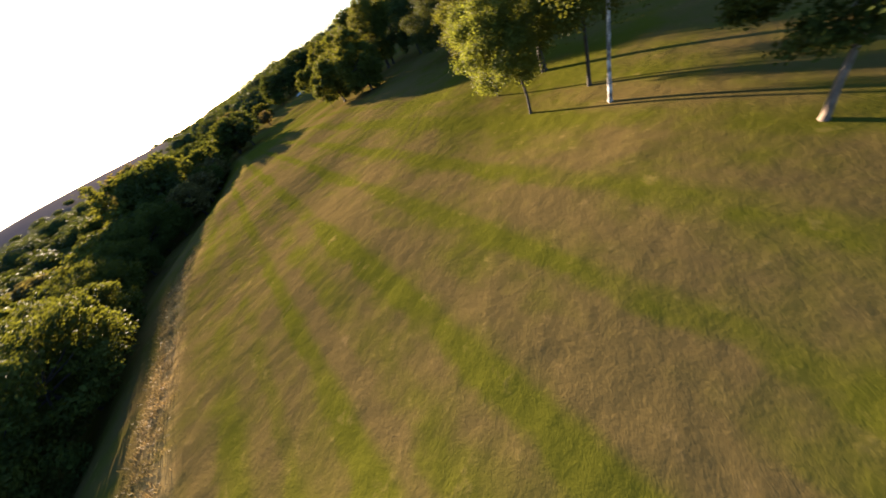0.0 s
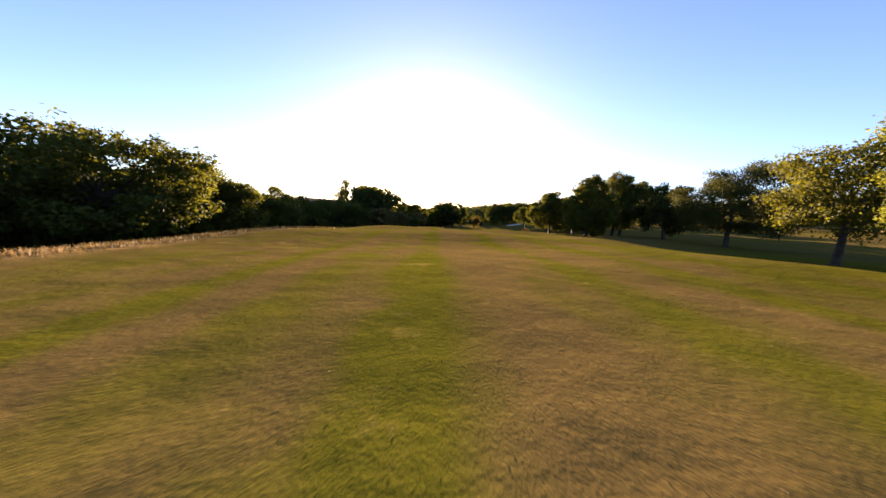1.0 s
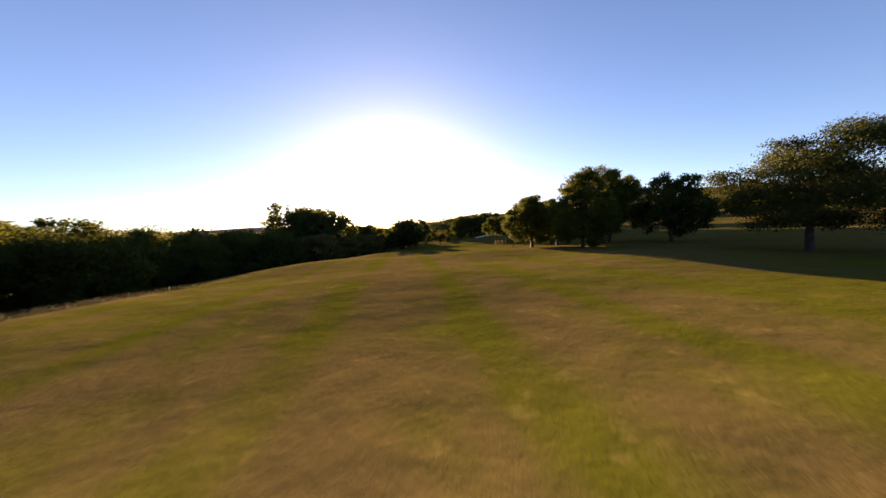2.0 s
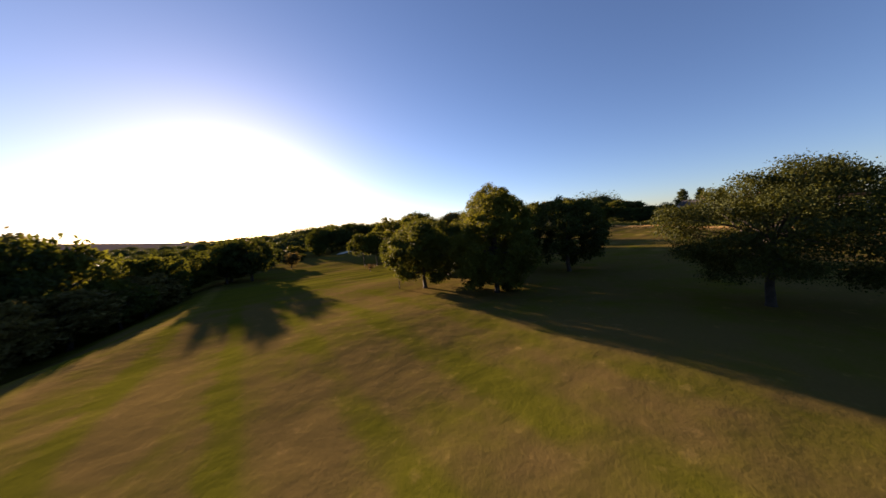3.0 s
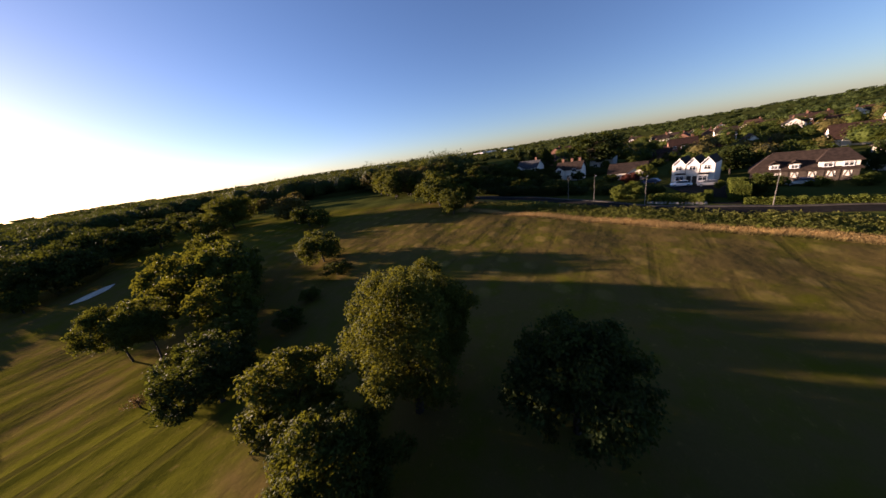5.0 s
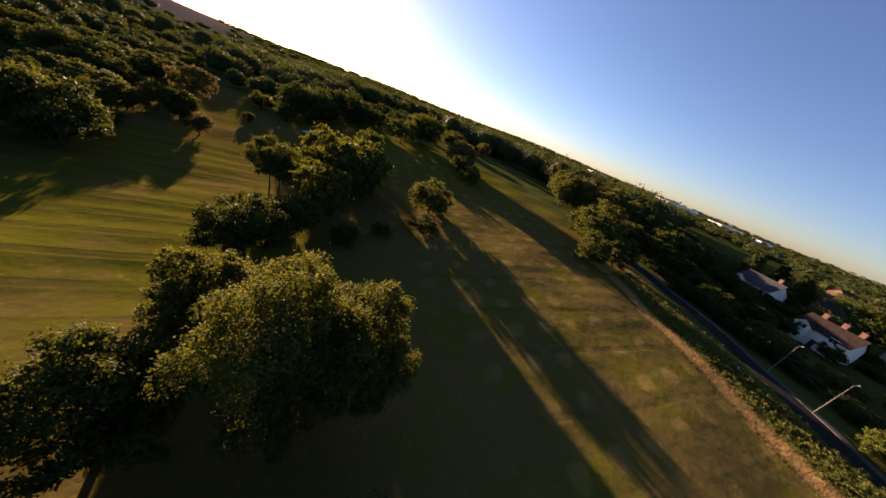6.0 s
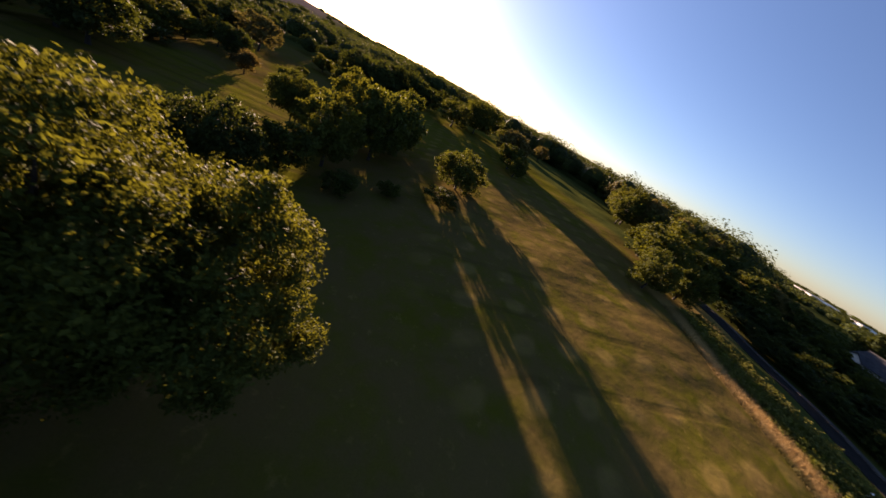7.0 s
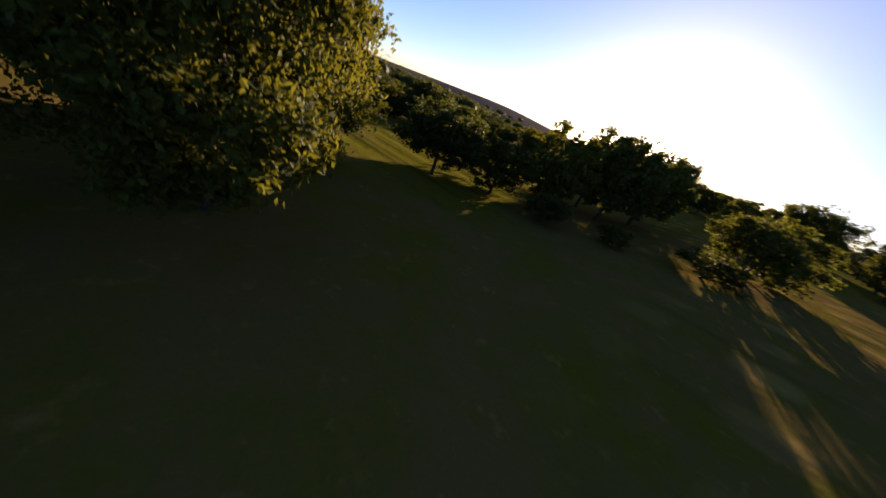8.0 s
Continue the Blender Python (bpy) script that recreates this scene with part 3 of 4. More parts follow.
# by the far fairways, one by one: pattern, x, y, height, width
# added only to cast shade: tree at (26, 99), shrub at (47.3, 101)
for k, x, y, h, w in ((2, -4.0, 122, 10.4, 11.0), (0, -8.8, 124.5, 10.4, 10.5), (0, -14.2, 152.5, 6.5, 9), (1, -9.9, 148, 5.5, 7.5), (3, -6.4, 154, 6.0, 8), (1, -3.5, 163, 6.5, 7), (2, 2.2, 156, 7.6, 8.0), (0, 14.8, 174, 3.4, 3.8), (4, -0.7, 185.5, 10.5, 13.0),
                      (7, 34, 201, 13.5, 25), (7, 50, 212, 12.0, 24), (1, 16.5, 206, 6.0, 10), (0, 25.4, 191, 6.5, 8), (3, 68.5, 182, 9.5, 14), (3, -7.6, 142, 3.4, 9.0), (2, 60, 200, 9.0, 12),
                      (1, 30.2, 105.5, 9.8, 9.2), (0, 36.8, 114.5, 12.2, 11.0), (1, 32.5, 123, 12.6, 10.5), (0, 40.9, 121, 11.6, 10.5), (3, 42.1, 131, 12.2, 8.0), (3, 47.3, 101, 2.4, 5.6), (3, 33.0, 97, 3.0, 4.5), (1, 39.5, 100, 2.2, 3.4), (3, 26.0, 99, 6.4, 7.5),
                      (3, 78.0, 141.5, 7.0, 9.5), (1, 76.5, 134, 5.6, 7.0), (4, 84, 156, 10.5, 12), (3, 94, 99, 9.0, 10.5), (1, 104, 104, 11, 13)):
    plant(k, x, y, h, w, 57 * k + 3 * x)
for k, x, y, h, w in ((0, -24, 97, 14.0, 12), (4, -31, 104, 15, 13), (3, -18, 106, 9.5, 10), (2, -27, 91, 13.5, 11), (1, -33, 95, 14.0, 12)):
    plant(k, x, y, h, w, 31 * k + 5 * y)
# the wood below the bank
EDGE = [make_tree("edge_oak", -28.5, 32.3, 7.0, 10.5, 0.6, 61, 30000, 0.125, "oak", "broad oak with low boughs at the edge of the wood", group="wood edge", spread=0.2, n=24, clumps=6),
        make_tree("edge_maple", -28.5, 39.6, 6.2, 8.0, 0.5, 62, 24000, 0.12, "oak", "field maple at the edge of the wood", group="wood edge", spread=0.2, n=20, clumps=6)]
for y in np.arange(-24, 128, 6.2):
    for row in range(5):
        x = float(wood_line(y)) - 6.0 - row * 7.0 + rng.uniform(-1.8, 1.8)
        yy = y + rng.uniform(-2, 2)
        if min((x - a) ** 2 + (yy - b) ** 2 for a, b in ((-28.5, 32.3), (-28.5, 39.6), (-58, 28), (-55, 48), (-56, 61), (-57, 74))) > 20:
            h = rng.uniform(5.2, 6.3) if row == 0 else rng.uniform(5.8, 7.0)
            if y > 44:
                h *= 1.15
            if row == 0 and -5 < y < 80:
                k = int(rng.integers(2))
                s = Matrix.Diagonal((0.85, 0.85, h / (7.0, 6.2)[k], 1))
                copy_thing(EDGE[k], pose(x, yy, gz(x, yy) - 0.05, 0, 0, rng.uniform(0, 360)) @ s)
            else:
                plant(int(rng.integers(6)), x, yy, h, rng.uniform(7.5, 10), rng.uniform(0, 360))
# open groups farther along the valley
for i in range(40):
    x, y = rng.uniform(-75, 2), rng.uniform(128, 262)
    if x < -8:
        plant(int(rng.integers(6)), x, y, rng.uniform(6.5, 10), rng.uniform(9, 15), rng.uniform(0, 360))
# the wood by the road and behind
for i in range(120):
    x, y = rng.uniform(90, 188), rng.uniform(88, 212)
    if x > 97 + (y - 100) * 0.75 and y > 98 - 0.12 * (x - 88):
        plant(int(rng.choice([0, 1, 3, 4, 4, 1, 2])), x, y, min(rng.uniform(12, 17), max(4.0, 0.104 * (y - 31))), rng.uniform(9, 13), rng.uniform(0, 360))
more = np.random.default_rng(17)
for i in range(70):
    x, y = more.uniform(97, 172), more.uniform(94, 165)
    if x > 97 + (y - 100) * 0.75 and not 98 < x < 121:
        plant(int(more.choice([0, 1, 3, 4, 2])), x, y, min(more.uniform(10, 15), 0.118 * (y - 28) + 1.0), more.uniform(8, 12), more.uniform(0, 360))
# scattered along the far fairway
for i in range(26):
    x, y = rng.uniform(60, 150), rng.uniform(215, 330)
    if not 84 < x - (y - 215) * 0.3 < 104:
        plant(int(rng.integers(6)), x, y, rng.uniform(6, 9.5), rng.uniform(9, 14), rng.uniform(0, 360))


def far_wood(name, count, where, seed, quads, size, foliage, label, low=8, high=14, core=True, wide=1.0):
    """Many far crowns in one mesh."""
    r = np.random.default_rng(seed)
    Vs, n = [], 0
    while n < count:
        x, y = where(r)
        if x is None:
            continue
        n += 1
        h = r.uniform(low, high)
        if -15 < x < 130 and y > 150:
            h = min(h, max(4.5, 0.115 * (y - 175)))
        elif -140 < x < 0 and y < 450:
            h = min(h, r.uniform(5, 9))
        w = h * r.uniform(0.95, 1.3) * wide
        q = quads
        d = r.normal(size=(q, 3))
        d /= np.linalg.norm(d, axis=1, keepdims=True)
        d[:, 2] = np.where(d[:, 2] < -0.3, -d[:, 2], d[:, 2])
        lump = 1 + 0.18 * np.sin(5 * d[:, :1] + 3 * x) * np.sin(4 * d[:, 1:2] + y) + r.normal(size=(q, 1)) * 0.07
        pos = np.array([x, y, gz(x, y) + h * 0.5]) + d * lump * np.array([w / 2, w / 2, h * 0.5])
        nn = d + r.normal(size=(q, 3)) * 0.5
        nn /= np.linalg.norm(nn, axis=1, keepdims=True)
        u = np.cross(nn, r.normal(size=(q, 3)))
        u /= np.linalg.norm(u, axis=1, keepdims=True)
        v = np.cross(nn, u)
        s = size * r.uniform(0.6, 1.3, (q, 1))
        if core:
            ph, th = np.meshgrid(np.linspace(0, 2 * math.pi, 9), np.linspace(0.15, 2.5, 6))
            sh = np.stack([np.sin(th) * np.cos(ph), np.sin(th) * np.sin(ph), np.cos(th)], -1) * np.array([w, w, h]) * 0.37
            sh = sh + np.array([x, y, gz(x, y) + h * 0.5])
            Vs.append(np.stack([sh[:-1, :-1], sh[1:, :-1], sh[1:, 1:], sh[:-1, 1:]], 2).reshape(-1, 3))
        Vs.append(np.stack([pos + u * s, pos + v * s * 0.7, pos - u * s, pos - v * s * 0.7], 1).reshape(-1, 3))
    V = np.concatenate(Vs)
    ob = new(name, mesh_of(name, V, np.arange(len(V)).reshape(-1, 4), M[foliage]))
    return tagged(ob, label, "woodland", kind="stuff")


def ring(lo, hi, a0, a1):
    def where(r):
        d, a = lo * (hi / lo) ** r.uniform(0, 1) ** 0.8, radians(r.uniform(a0, a1))
        x, y = 20 + d * math.sin(a), 80 + d * math.cos(a)
        if -85 < x < 2 and y < 262 or 0 < x < 165 and -40 < y < 235:
            return None, None
        if x < 60 and y < 430 and r.uniform() < 0.5:
            return None, None
        if math.hypot(x + 560, y - 790) < 130:
            return None, None
        if x > 90 and y < 92 and d < 430:
            return None, None
        if d > 850 and -50 < math.degrees(a) < -8:
            return None, None
        if 60 < x < 150 and 200 < y < 340:
            return None, None
        return x, y
    return where


far_wood("far_woodland", 900, ring(130, 420, -75, 75), 21, 560, 0.42, "dark", "dense dark woodland beyond the golf course", 10, 18)


def gardens(r):
    x, y = r.uniform(112, 430), r.uniform(-160, 92)
    return (None, None) if x < 150 and y > 20 else (x, y)


far_wood("garden_trees", 330, gardens, 22, 380, 0.32, "oak", "mixed garden trees among the houses", 3.5, 8.5)
far_wood("yellow_garden_trees", 60, gardens, 25, 380, 0.3, "lime", "yellow green garden trees among the houses", 3.0, 6.5)
far_wood("olive_garden_trees", 110, gardens, 26, 380, 0.32, "olive", "olive and brownish garden trees among the houses", 3.5, 7.5)
far_wood("distant_woodland", 1500, ring(420, 1700, -80, 135), 23, 150, 1.1, "dark", "distant wooded country to the skyline", 6, 10, wide=2.0)
far_wood("skyline_woodland", 1500, ring(1700, 3900, -80, 135), 24, 40, 3.0, "dark", "wooded ridges along the horizon", 5, 9, wide=4.0)


# ---- road, houses and gardens ----
def box(cx, cy, cz, sx, sy, sz, taper=1.0):
    """Verts and quads of a box about a centre; taper narrows its top."""
    V = []
    for k, q in ((-1, 1.0), (1, taper)):
        V += [(cx - sx / 2 * q, cy - sy / 2 * q, cz + k * sz / 2), (cx + sx / 2 * q, cy - sy / 2 * q, cz + k * sz / 2),
              (cx + sx / 2 * q, cy + sy / 2 * q, cz + k * sz / 2), (cx - sx / 2 * q, cy + sy / 2 * q, cz + k * sz / 2)]
    return V, [(3, 2, 1, 0), (4, 5, 6, 7), (0, 1, 5, 4), (1, 2, 6, 5), (2, 3, 7, 6), (3, 0, 4, 7)]


def hexa(a, b, c, d, up):
    """A slab on the quad a b c d, thickened along up."""
    lo = [Vector(p) for p in (a, b, c, d)]
    hi = [p + Vector(up) for p in lo]
    return [tuple(p) for p in lo + hi], [(3, 2, 1, 0), (4, 5, 6, 7), (0, 1, 5, 4), (1, 2, 6, 5), (2, 3, 7, 6), (3, 0, 4, 7)]


def solid(name, pieces, mat, parent, label="", m=None):
    return part(name, mesh_of(name, *joined(pieces), M[mat]), parent, label, m)


def window(parent, x, z, w, h, y, name="window"):
    """A window in the wall at y that faces -y: frame bars standing proud, pane behind them."""
    t = 0.09
    bars = [box(x, y - 0.03, z + h / 2, w + 0.1, 0.12, t), box(x, y - 0.03, z - h / 2, w + 0.24, 0.2, t),
            box(x - w / 2, y - 0.03, z, t, 0.12, h), box(x + w / 2, y - 0.03, z, t, 0.12, h), box(x, y - 0.02, z, 0.06, 0.09, h),
            box(x, y - 0.02, z + h * 0.2, w, 0.09, 0.05)]
    fr = solid(name, bars, "frame", parent)
    solid("pane", [box(x, y - 0.004, z, w, 0.03, h)], "glass", fr)
    return fr


def gable_house(name, x, y, turn, length, depth, wall_h, roof_h, walls, roof, label, floors=1, chimneys=(0.3,), wing=None, half=False, group="", hip=False):
    """A house with its ridge along x, its front to -y; wing: x, width, how far a front gable stands out; hip: sloped roof ends."""
    ob = thing(name, x, y, label, "house", group, turn=turn, z=gz(x, y) - 0.1)
    L, D, o = length / 2, depth / 2, 0.4
    body = [box(0, 0, wall_h / 2, length, depth, wall_h)]
    for s in () if hip else (-1, 1):
        a, b, c = (s * L, -D, wall_h), (s * L, D, wall_h), (s * L, 0, wall_h + roof_h)
        i = (s * (L - 0.3), -D, wall_h), (s * (L - 0.3), D, wall_h), (s * (L - 0.3), 0, wall_h + roof_h)
        body.append(([*a_list(a, b, c), *a_list(*i)], [(0, 1, 2, 2), (5, 4, 3, 3), (0, 3, 4, 1), (1, 4, 5, 2), (2, 5, 3, 0)]))
    k = roof_h / D
    slabs = [hexa((-L - o, s * (D + o), wall_h - k * o), (L + o, s * (D + o), wall_h - k * o), (L + o, 0, wall_h + roof_h), (-L - o, 0, wall_h + roof_h), (0, 0, 0.16)) for s in (-1, 1)]
    if hip:
        e, R = wall_h - k * o, L - D * 0.85
        slabs = [hexa((-L - o, s * (D + o), e), (L + o, s * (D + o), e), (R, 0, wall_h + roof_h), (-R, 0, wall_h + roof_h), (0, 0, 0.16)) for s in (-1, 1)]
        slabs += [hexa((s * (L + o), -D - o, e), (s * (L + o), D + o, e), (s * R, 0.01, wall_h + roof_h), (s * R, -0.01, wall_h + roof_h), (0, 0, 0.16)) for s in (-1, 1)]
    slabs.append(box(0, 0, wall_h + roof_h + 0.16, 2 * R if hip else length + 2 * o, 0.3, 0.14))
    if wing:
        wx, ww, wo = wing
        wr = k * ww / 2
        body.append(box(wx, -D - wo / 2, wall_h / 2, ww, wo, wall_h))
        f = -D - wo
        a, b, c = (wx - ww / 2, f, wall_h), (wx + ww / 2, f, wall_h), (wx, f, wall_h + wr)
        i = (wx - ww / 2, f + 0.3, wall_h), (wx + ww / 2, f + 0.3, wall_h), (wx, f + 0.3, wall_h + wr)
        body.append(([*a_list(a, b, c), *a_list(*i)], [(0, 1, 2, 2), (5, 4, 3, 3), (0, 3, 4, 1), (1, 4, 5, 2), (2, 5, 3, 0)]))
        for s in (-1, 1):
            slabs.append(hexa((wx + s * (ww / 2 + o), f - o, wall_h - k * o), (wx + s * (ww / 2 + o), -D + 0.2, wall_h - k * o), (wx, 0, wall_h + wr), (wx, f - o, wall_h + wr), (0, 0, 0.16)))
    solid("wall", body, walls, ob)
    solid("roof", slabs, roof, ob)
    for c in chimneys:
        ch = solid("chimney", [box(c * length, 0.4, wall_h + roof_h + 0.35, 0.9, 0.6, 1.9), box(c * length, 0.4, wall_h + roof_h + 1.3, 1.05, 0.75, 0.15)], "brick", ob)
        solid("chimney_pot", [box(c * length, 0.4, wall_h + roof_h + 1.6, 0.25, 0.25, 0.5, 0.8)], "tile_red", ch)
    n = max(2, int(length / 3.2))
    for fl in range(floors):
        z = 1.35 + fl * 2.55
        for q in range(n):
            wx_ = -L + (q + 0.5) * length / n
            face = -D
            if wing and abs(wx_ - wing[0]) < wing[1] / 2 + 0.9:
                continue
            window(ob, wx_, z, 1.5, 1.1, face)
        if wing:
            window(ob, wing[0], z, 1.8, 1.2, -D - wing[2])
    solid("door", [box(-L + length * 0.5 + 0.2, -D - 0.02, 1.02, 0.95, 0.08, 2.04)], "timber", ob)
    if half:
        solid("timber_frame", [box(-L + q * length / 10, -D - 0.03, wall_h - 1.0, 0.16, 0.06, 1.9) for q in range(11)] + [box(0, -D - 0.035, wall_h - 1.95, length, 0.06, 0.18)], "timber", ob)
    return ob


def a_list(*points):
    return [tuple(p) for p in points]


def three_gables(x, y, turn):
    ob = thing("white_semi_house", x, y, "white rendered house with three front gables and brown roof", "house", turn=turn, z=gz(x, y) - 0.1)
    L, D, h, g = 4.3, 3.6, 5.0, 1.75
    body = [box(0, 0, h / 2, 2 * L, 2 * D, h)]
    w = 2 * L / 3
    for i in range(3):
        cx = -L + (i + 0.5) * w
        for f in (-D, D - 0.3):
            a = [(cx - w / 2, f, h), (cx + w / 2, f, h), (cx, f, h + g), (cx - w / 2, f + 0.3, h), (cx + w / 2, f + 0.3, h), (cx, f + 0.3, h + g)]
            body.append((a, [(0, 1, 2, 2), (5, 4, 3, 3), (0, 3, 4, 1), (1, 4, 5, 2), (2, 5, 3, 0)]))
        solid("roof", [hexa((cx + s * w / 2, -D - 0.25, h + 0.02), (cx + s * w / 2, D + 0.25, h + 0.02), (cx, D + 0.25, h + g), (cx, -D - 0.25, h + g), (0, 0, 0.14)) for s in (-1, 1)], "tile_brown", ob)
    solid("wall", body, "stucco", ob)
    for i in range(3):
        cx = -L + (i + 0.5) * w
        solid("bargeboard", [hexa((cx + s * w / 2, -D - 0.29, h - 0.10), (cx + s * w / 2, -D - 0.29, h + 0.06), (cx, -D - 0.29, h + g + 0.06), (cx, -D - 0.29, h + g - 0.12), (0, 0.04, 0)) for s in (-1, 1)], "frame", ob)
    for s in (-1, 1):
        solid("drainpipe", [box(s * w / 2, -D - 0.06, h / 2, 0.09, 0.09, h)], "timber", ob)
    for i in range(3):
        window(ob, -L + (i + 0.5) * w, 4.2, 1.35, 1.15, -D)
    for s in (-1, 1):
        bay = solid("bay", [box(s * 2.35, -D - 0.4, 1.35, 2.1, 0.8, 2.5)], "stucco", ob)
        window(ob, s * 2.35, 1.6, 1.7, 1.25, -D - 0.8, "bay_window")
        solid("bay_roof", [box(s * 2.35, -D - 0.42, 2.72, 2.4, 1.1, 0.3, 0.8)], "tile_brown", ob)
        solid("door", [box(s * 0.6, -D - 0.03, 1.03, 0.9, 0.08, 2.06)], "timber", ob)
    return ob


def long_house(x, y, turn):
    """A long house: timbered ground floor with its shade in the wall colour, deep hipped roof with dormers, a white
    upper wall at one end.
    """
    ob = thing("long_brown_house", x, y, "long half timbered house with a deep brown roof", "house", turn=turn, z=gz(x, y) - 0.1)
    L, D, h, top = 7.4, 4.0, 2.6, 6.0
    # whole wall in dark timber: shade on the ground floor put into colour
    solid("wall", [box(0, 0, h / 2, 2 * L, 2 * D, h)], "timber", ob)
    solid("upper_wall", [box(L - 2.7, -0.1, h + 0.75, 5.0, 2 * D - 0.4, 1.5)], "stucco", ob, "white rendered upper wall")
    e, R = h - 0.15, L - 3.0
    pieces = [hexa((-L - 0.4, s * (D + 0.4), e), (L + 0.4, s * (D + 0.4), e), (R, 0, top), (-R, 0, top), (0, 0, 0.16)) for s in (-1, 1)]
    pieces += [hexa((s * (L + 0.4), -D - 0.4, e), (s * (L + 0.4), D + 0.4, e), (s * R, 0.01, top), (s * R, -0.01, top), (0, 0, 0.16)) for s in (-1, 1)]
    pieces.append(box(0, 0, top + 0.15, 2 * R, 0.3, 0.14))
    solid("roof", pieces, "tile_brown", ob)
    q = L - 2.7
    solid("wing_roof", [hexa((q - 2.9, -D - 0.4, 4.05), (q + 2.9, -D - 0.4, 4.05), (q + 1.2, 0, top + 0.1), (q - 1.2, 0, top + 0.1), (0, 0, 0.16)),
                        hexa((q + 2.9, -D - 0.4, 4.05), (q + 2.9, D, 4.05), (q + 1.2, 0.01, top + 0.1), (q + 1.2, 0, top + 0.1), (0, 0, 0.16)),
                        hexa((q - 2.9, -D - 0.4, 4.05), (q - 2.9, D, 4.05), (q - 1.2, 0.01, top + 0.1), (q - 1.2, 0, top + 0.1), (0, 0, 0.16))], "tile_brown", ob)
    for wx in (-3.9, -1.0):
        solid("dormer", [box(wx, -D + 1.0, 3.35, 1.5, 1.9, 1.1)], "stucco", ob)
        solid("dormer_roof", [hexa((wx + s * 1.0, -D - 0.2, 3.8), (wx + s * 1.0, -D + 2.6, 3.8), (wx, -D + 2.6, 4.5), (wx, -D - 0.2, 4.5), (0, 0, 0.1)) for s in (-1, 1)], "tile_brown", ob)
        window(ob, wx, 3.4, 1.0, 0.75, -D + 0.05, "dormer_window")
    for wx in (-5.6, -3.2, -0.8, 1.6, 4.0, 6.0):
        solid("panel", [box(wx, -D - 0.02, 1.55, 1.0, 0.05, 1.1)], "stucco", ob, "white panel between timbers")
        solid("brace", [hexa((wx + s * 0.52, -D - 0.08, 0.95), (wx + s * 0.34, -D - 0.08, 0.95), (wx + s * 0.01, -D - 0.08, 2.12), (wx + s * 0.17, -D - 0.08, 2.12), (0, 0.05, 0)) for s in (-1, 1)], "timber", ob)
        solid("timber_post", [box(wx - 1.0, -D - 0.03, 1.3, 0.2, 0.09, 2.6)], "timber", ob)
    for wx in (q - 1.3, q + 1.2):
        window(ob, wx, 3.4, 1.2, 0.85, -D + 0.1)
    solid("door", [box(0.4, -D - 0.03, 1.02, 0.95, 0.08, 2.04)], "timber", ob)
    return ob


ROAD = [(113, 112), (105, 92), (99.3, 76.5), (91.1, 61.7), (86.4, 55.2), (80.0, 46.4), (76.8, 37.5), (75.0, 28), (71.2, 9), (62, -18), (50, -50)]


def road_at(s):
    """Centre and direction of the road, s from 0 to 1."""
    q = s * (len(ROAD) - 1)
    i = min(int(q), len(ROAD) - 2)
    f = q - i
    p = [Vector(ROAD[max(min(i + k, len(ROAD) - 1), 0)]) for k in (-1, 0, 1, 2)]
    at = 0.5 * (2 * p[1] + (p[2] - p[0]) * f + (2 * p[0] - 5 * p[1] + 4 * p[2] - p[3]) * f * f + (3 * p[1] - p[0] - 3 * p[2] + p[3]) * f ** 3)
    return at


def ribbon(name, lo, hi, lift, mat, label, category, steps=110, skirt=0.25):
    V, F = [], []
    for k in range(steps + 1):
        a = road_at(k / steps)
        d = (road_at(min(k / steps + 0.004, 1)) - road_at(max(k / steps - 0.004, 0))).normalized()
        nrm = Vector((-d.y, d.x))
        for off, dz in ((lo, -skirt), (lo, lift), ((lo + hi) / 2, lift + 0.02), (hi, lift), (hi, -skirt)):
            q = a + nrm * off
            c = a
            V.append((q.x, q.y, gz(q.x, q.y) * 0.5 + gz(c.x, c.y) * 0.5 + dz))
    for k in range(steps):
        for j in range(4):
            F.append((5 * k + j, 5 * k + j + 1, 5 * k + j + 6, 5 * k + j + 5))
    return tagged(new(name, mesh_of(name, V, F, M[mat], False)), label, category, kind="structure")


ribbon("road", -1.8, 1.8, 0.10, "asphalt", "narrow dark asphalt lane beside the course", "road")
ribbon("kerb", 1.8, 1.93, 0.22, "paving", "pale concrete kerb along the lane", "kerb")
ribbon("pavement", 1.93, 2.9, 0.20, "paving", "pale worn footpath along the lane", "pavement")


def street_lamp(x, y, lean, turn):
    ob = thing("street_lamp", x, y, "slender leaning concrete street lamp beside the lane", "street lamp", "street lamps", z=gz(x, y))
    ob.matrix_basis = ob.matrix_basis @ pose(0, 0, 0, lean, 0, turn)
    part("pole", mesh_of("pole", *tube([(0, 0, -0.3), (0, 0, 1.4), (0, 0, 1.5), (0, 0, 6.0)], [0.075, 0.07, 0.05, 0.035], 8), M["concrete"], True), ob)
    arm = part("arm", mesh_of("arm", *tube([(0, 0, 5.9), (0, -0.25, 6.15), (0, -0.8, 6.2)], [0.04, 0.035, 0.03], 6), M["metal"], True), ob)
    solid("lantern", [box(0, -0.95, 6.2, 0.14, 0.38, 0.09, 0.7), box(0, -0.95, 6.14, 0.11, 0.3, 0.05)], "lamp", arm)
    return ob


for x, y, lean in ((92.9, 60.6, 2), (88.4, 54.8, 2.5), (82.2, 45.6, 2), (77.6, 27.8, 1), (74.6, 8.4, 1), (70.0, -4.0, -1)):
    street_lamp(x, y, lean, 70)


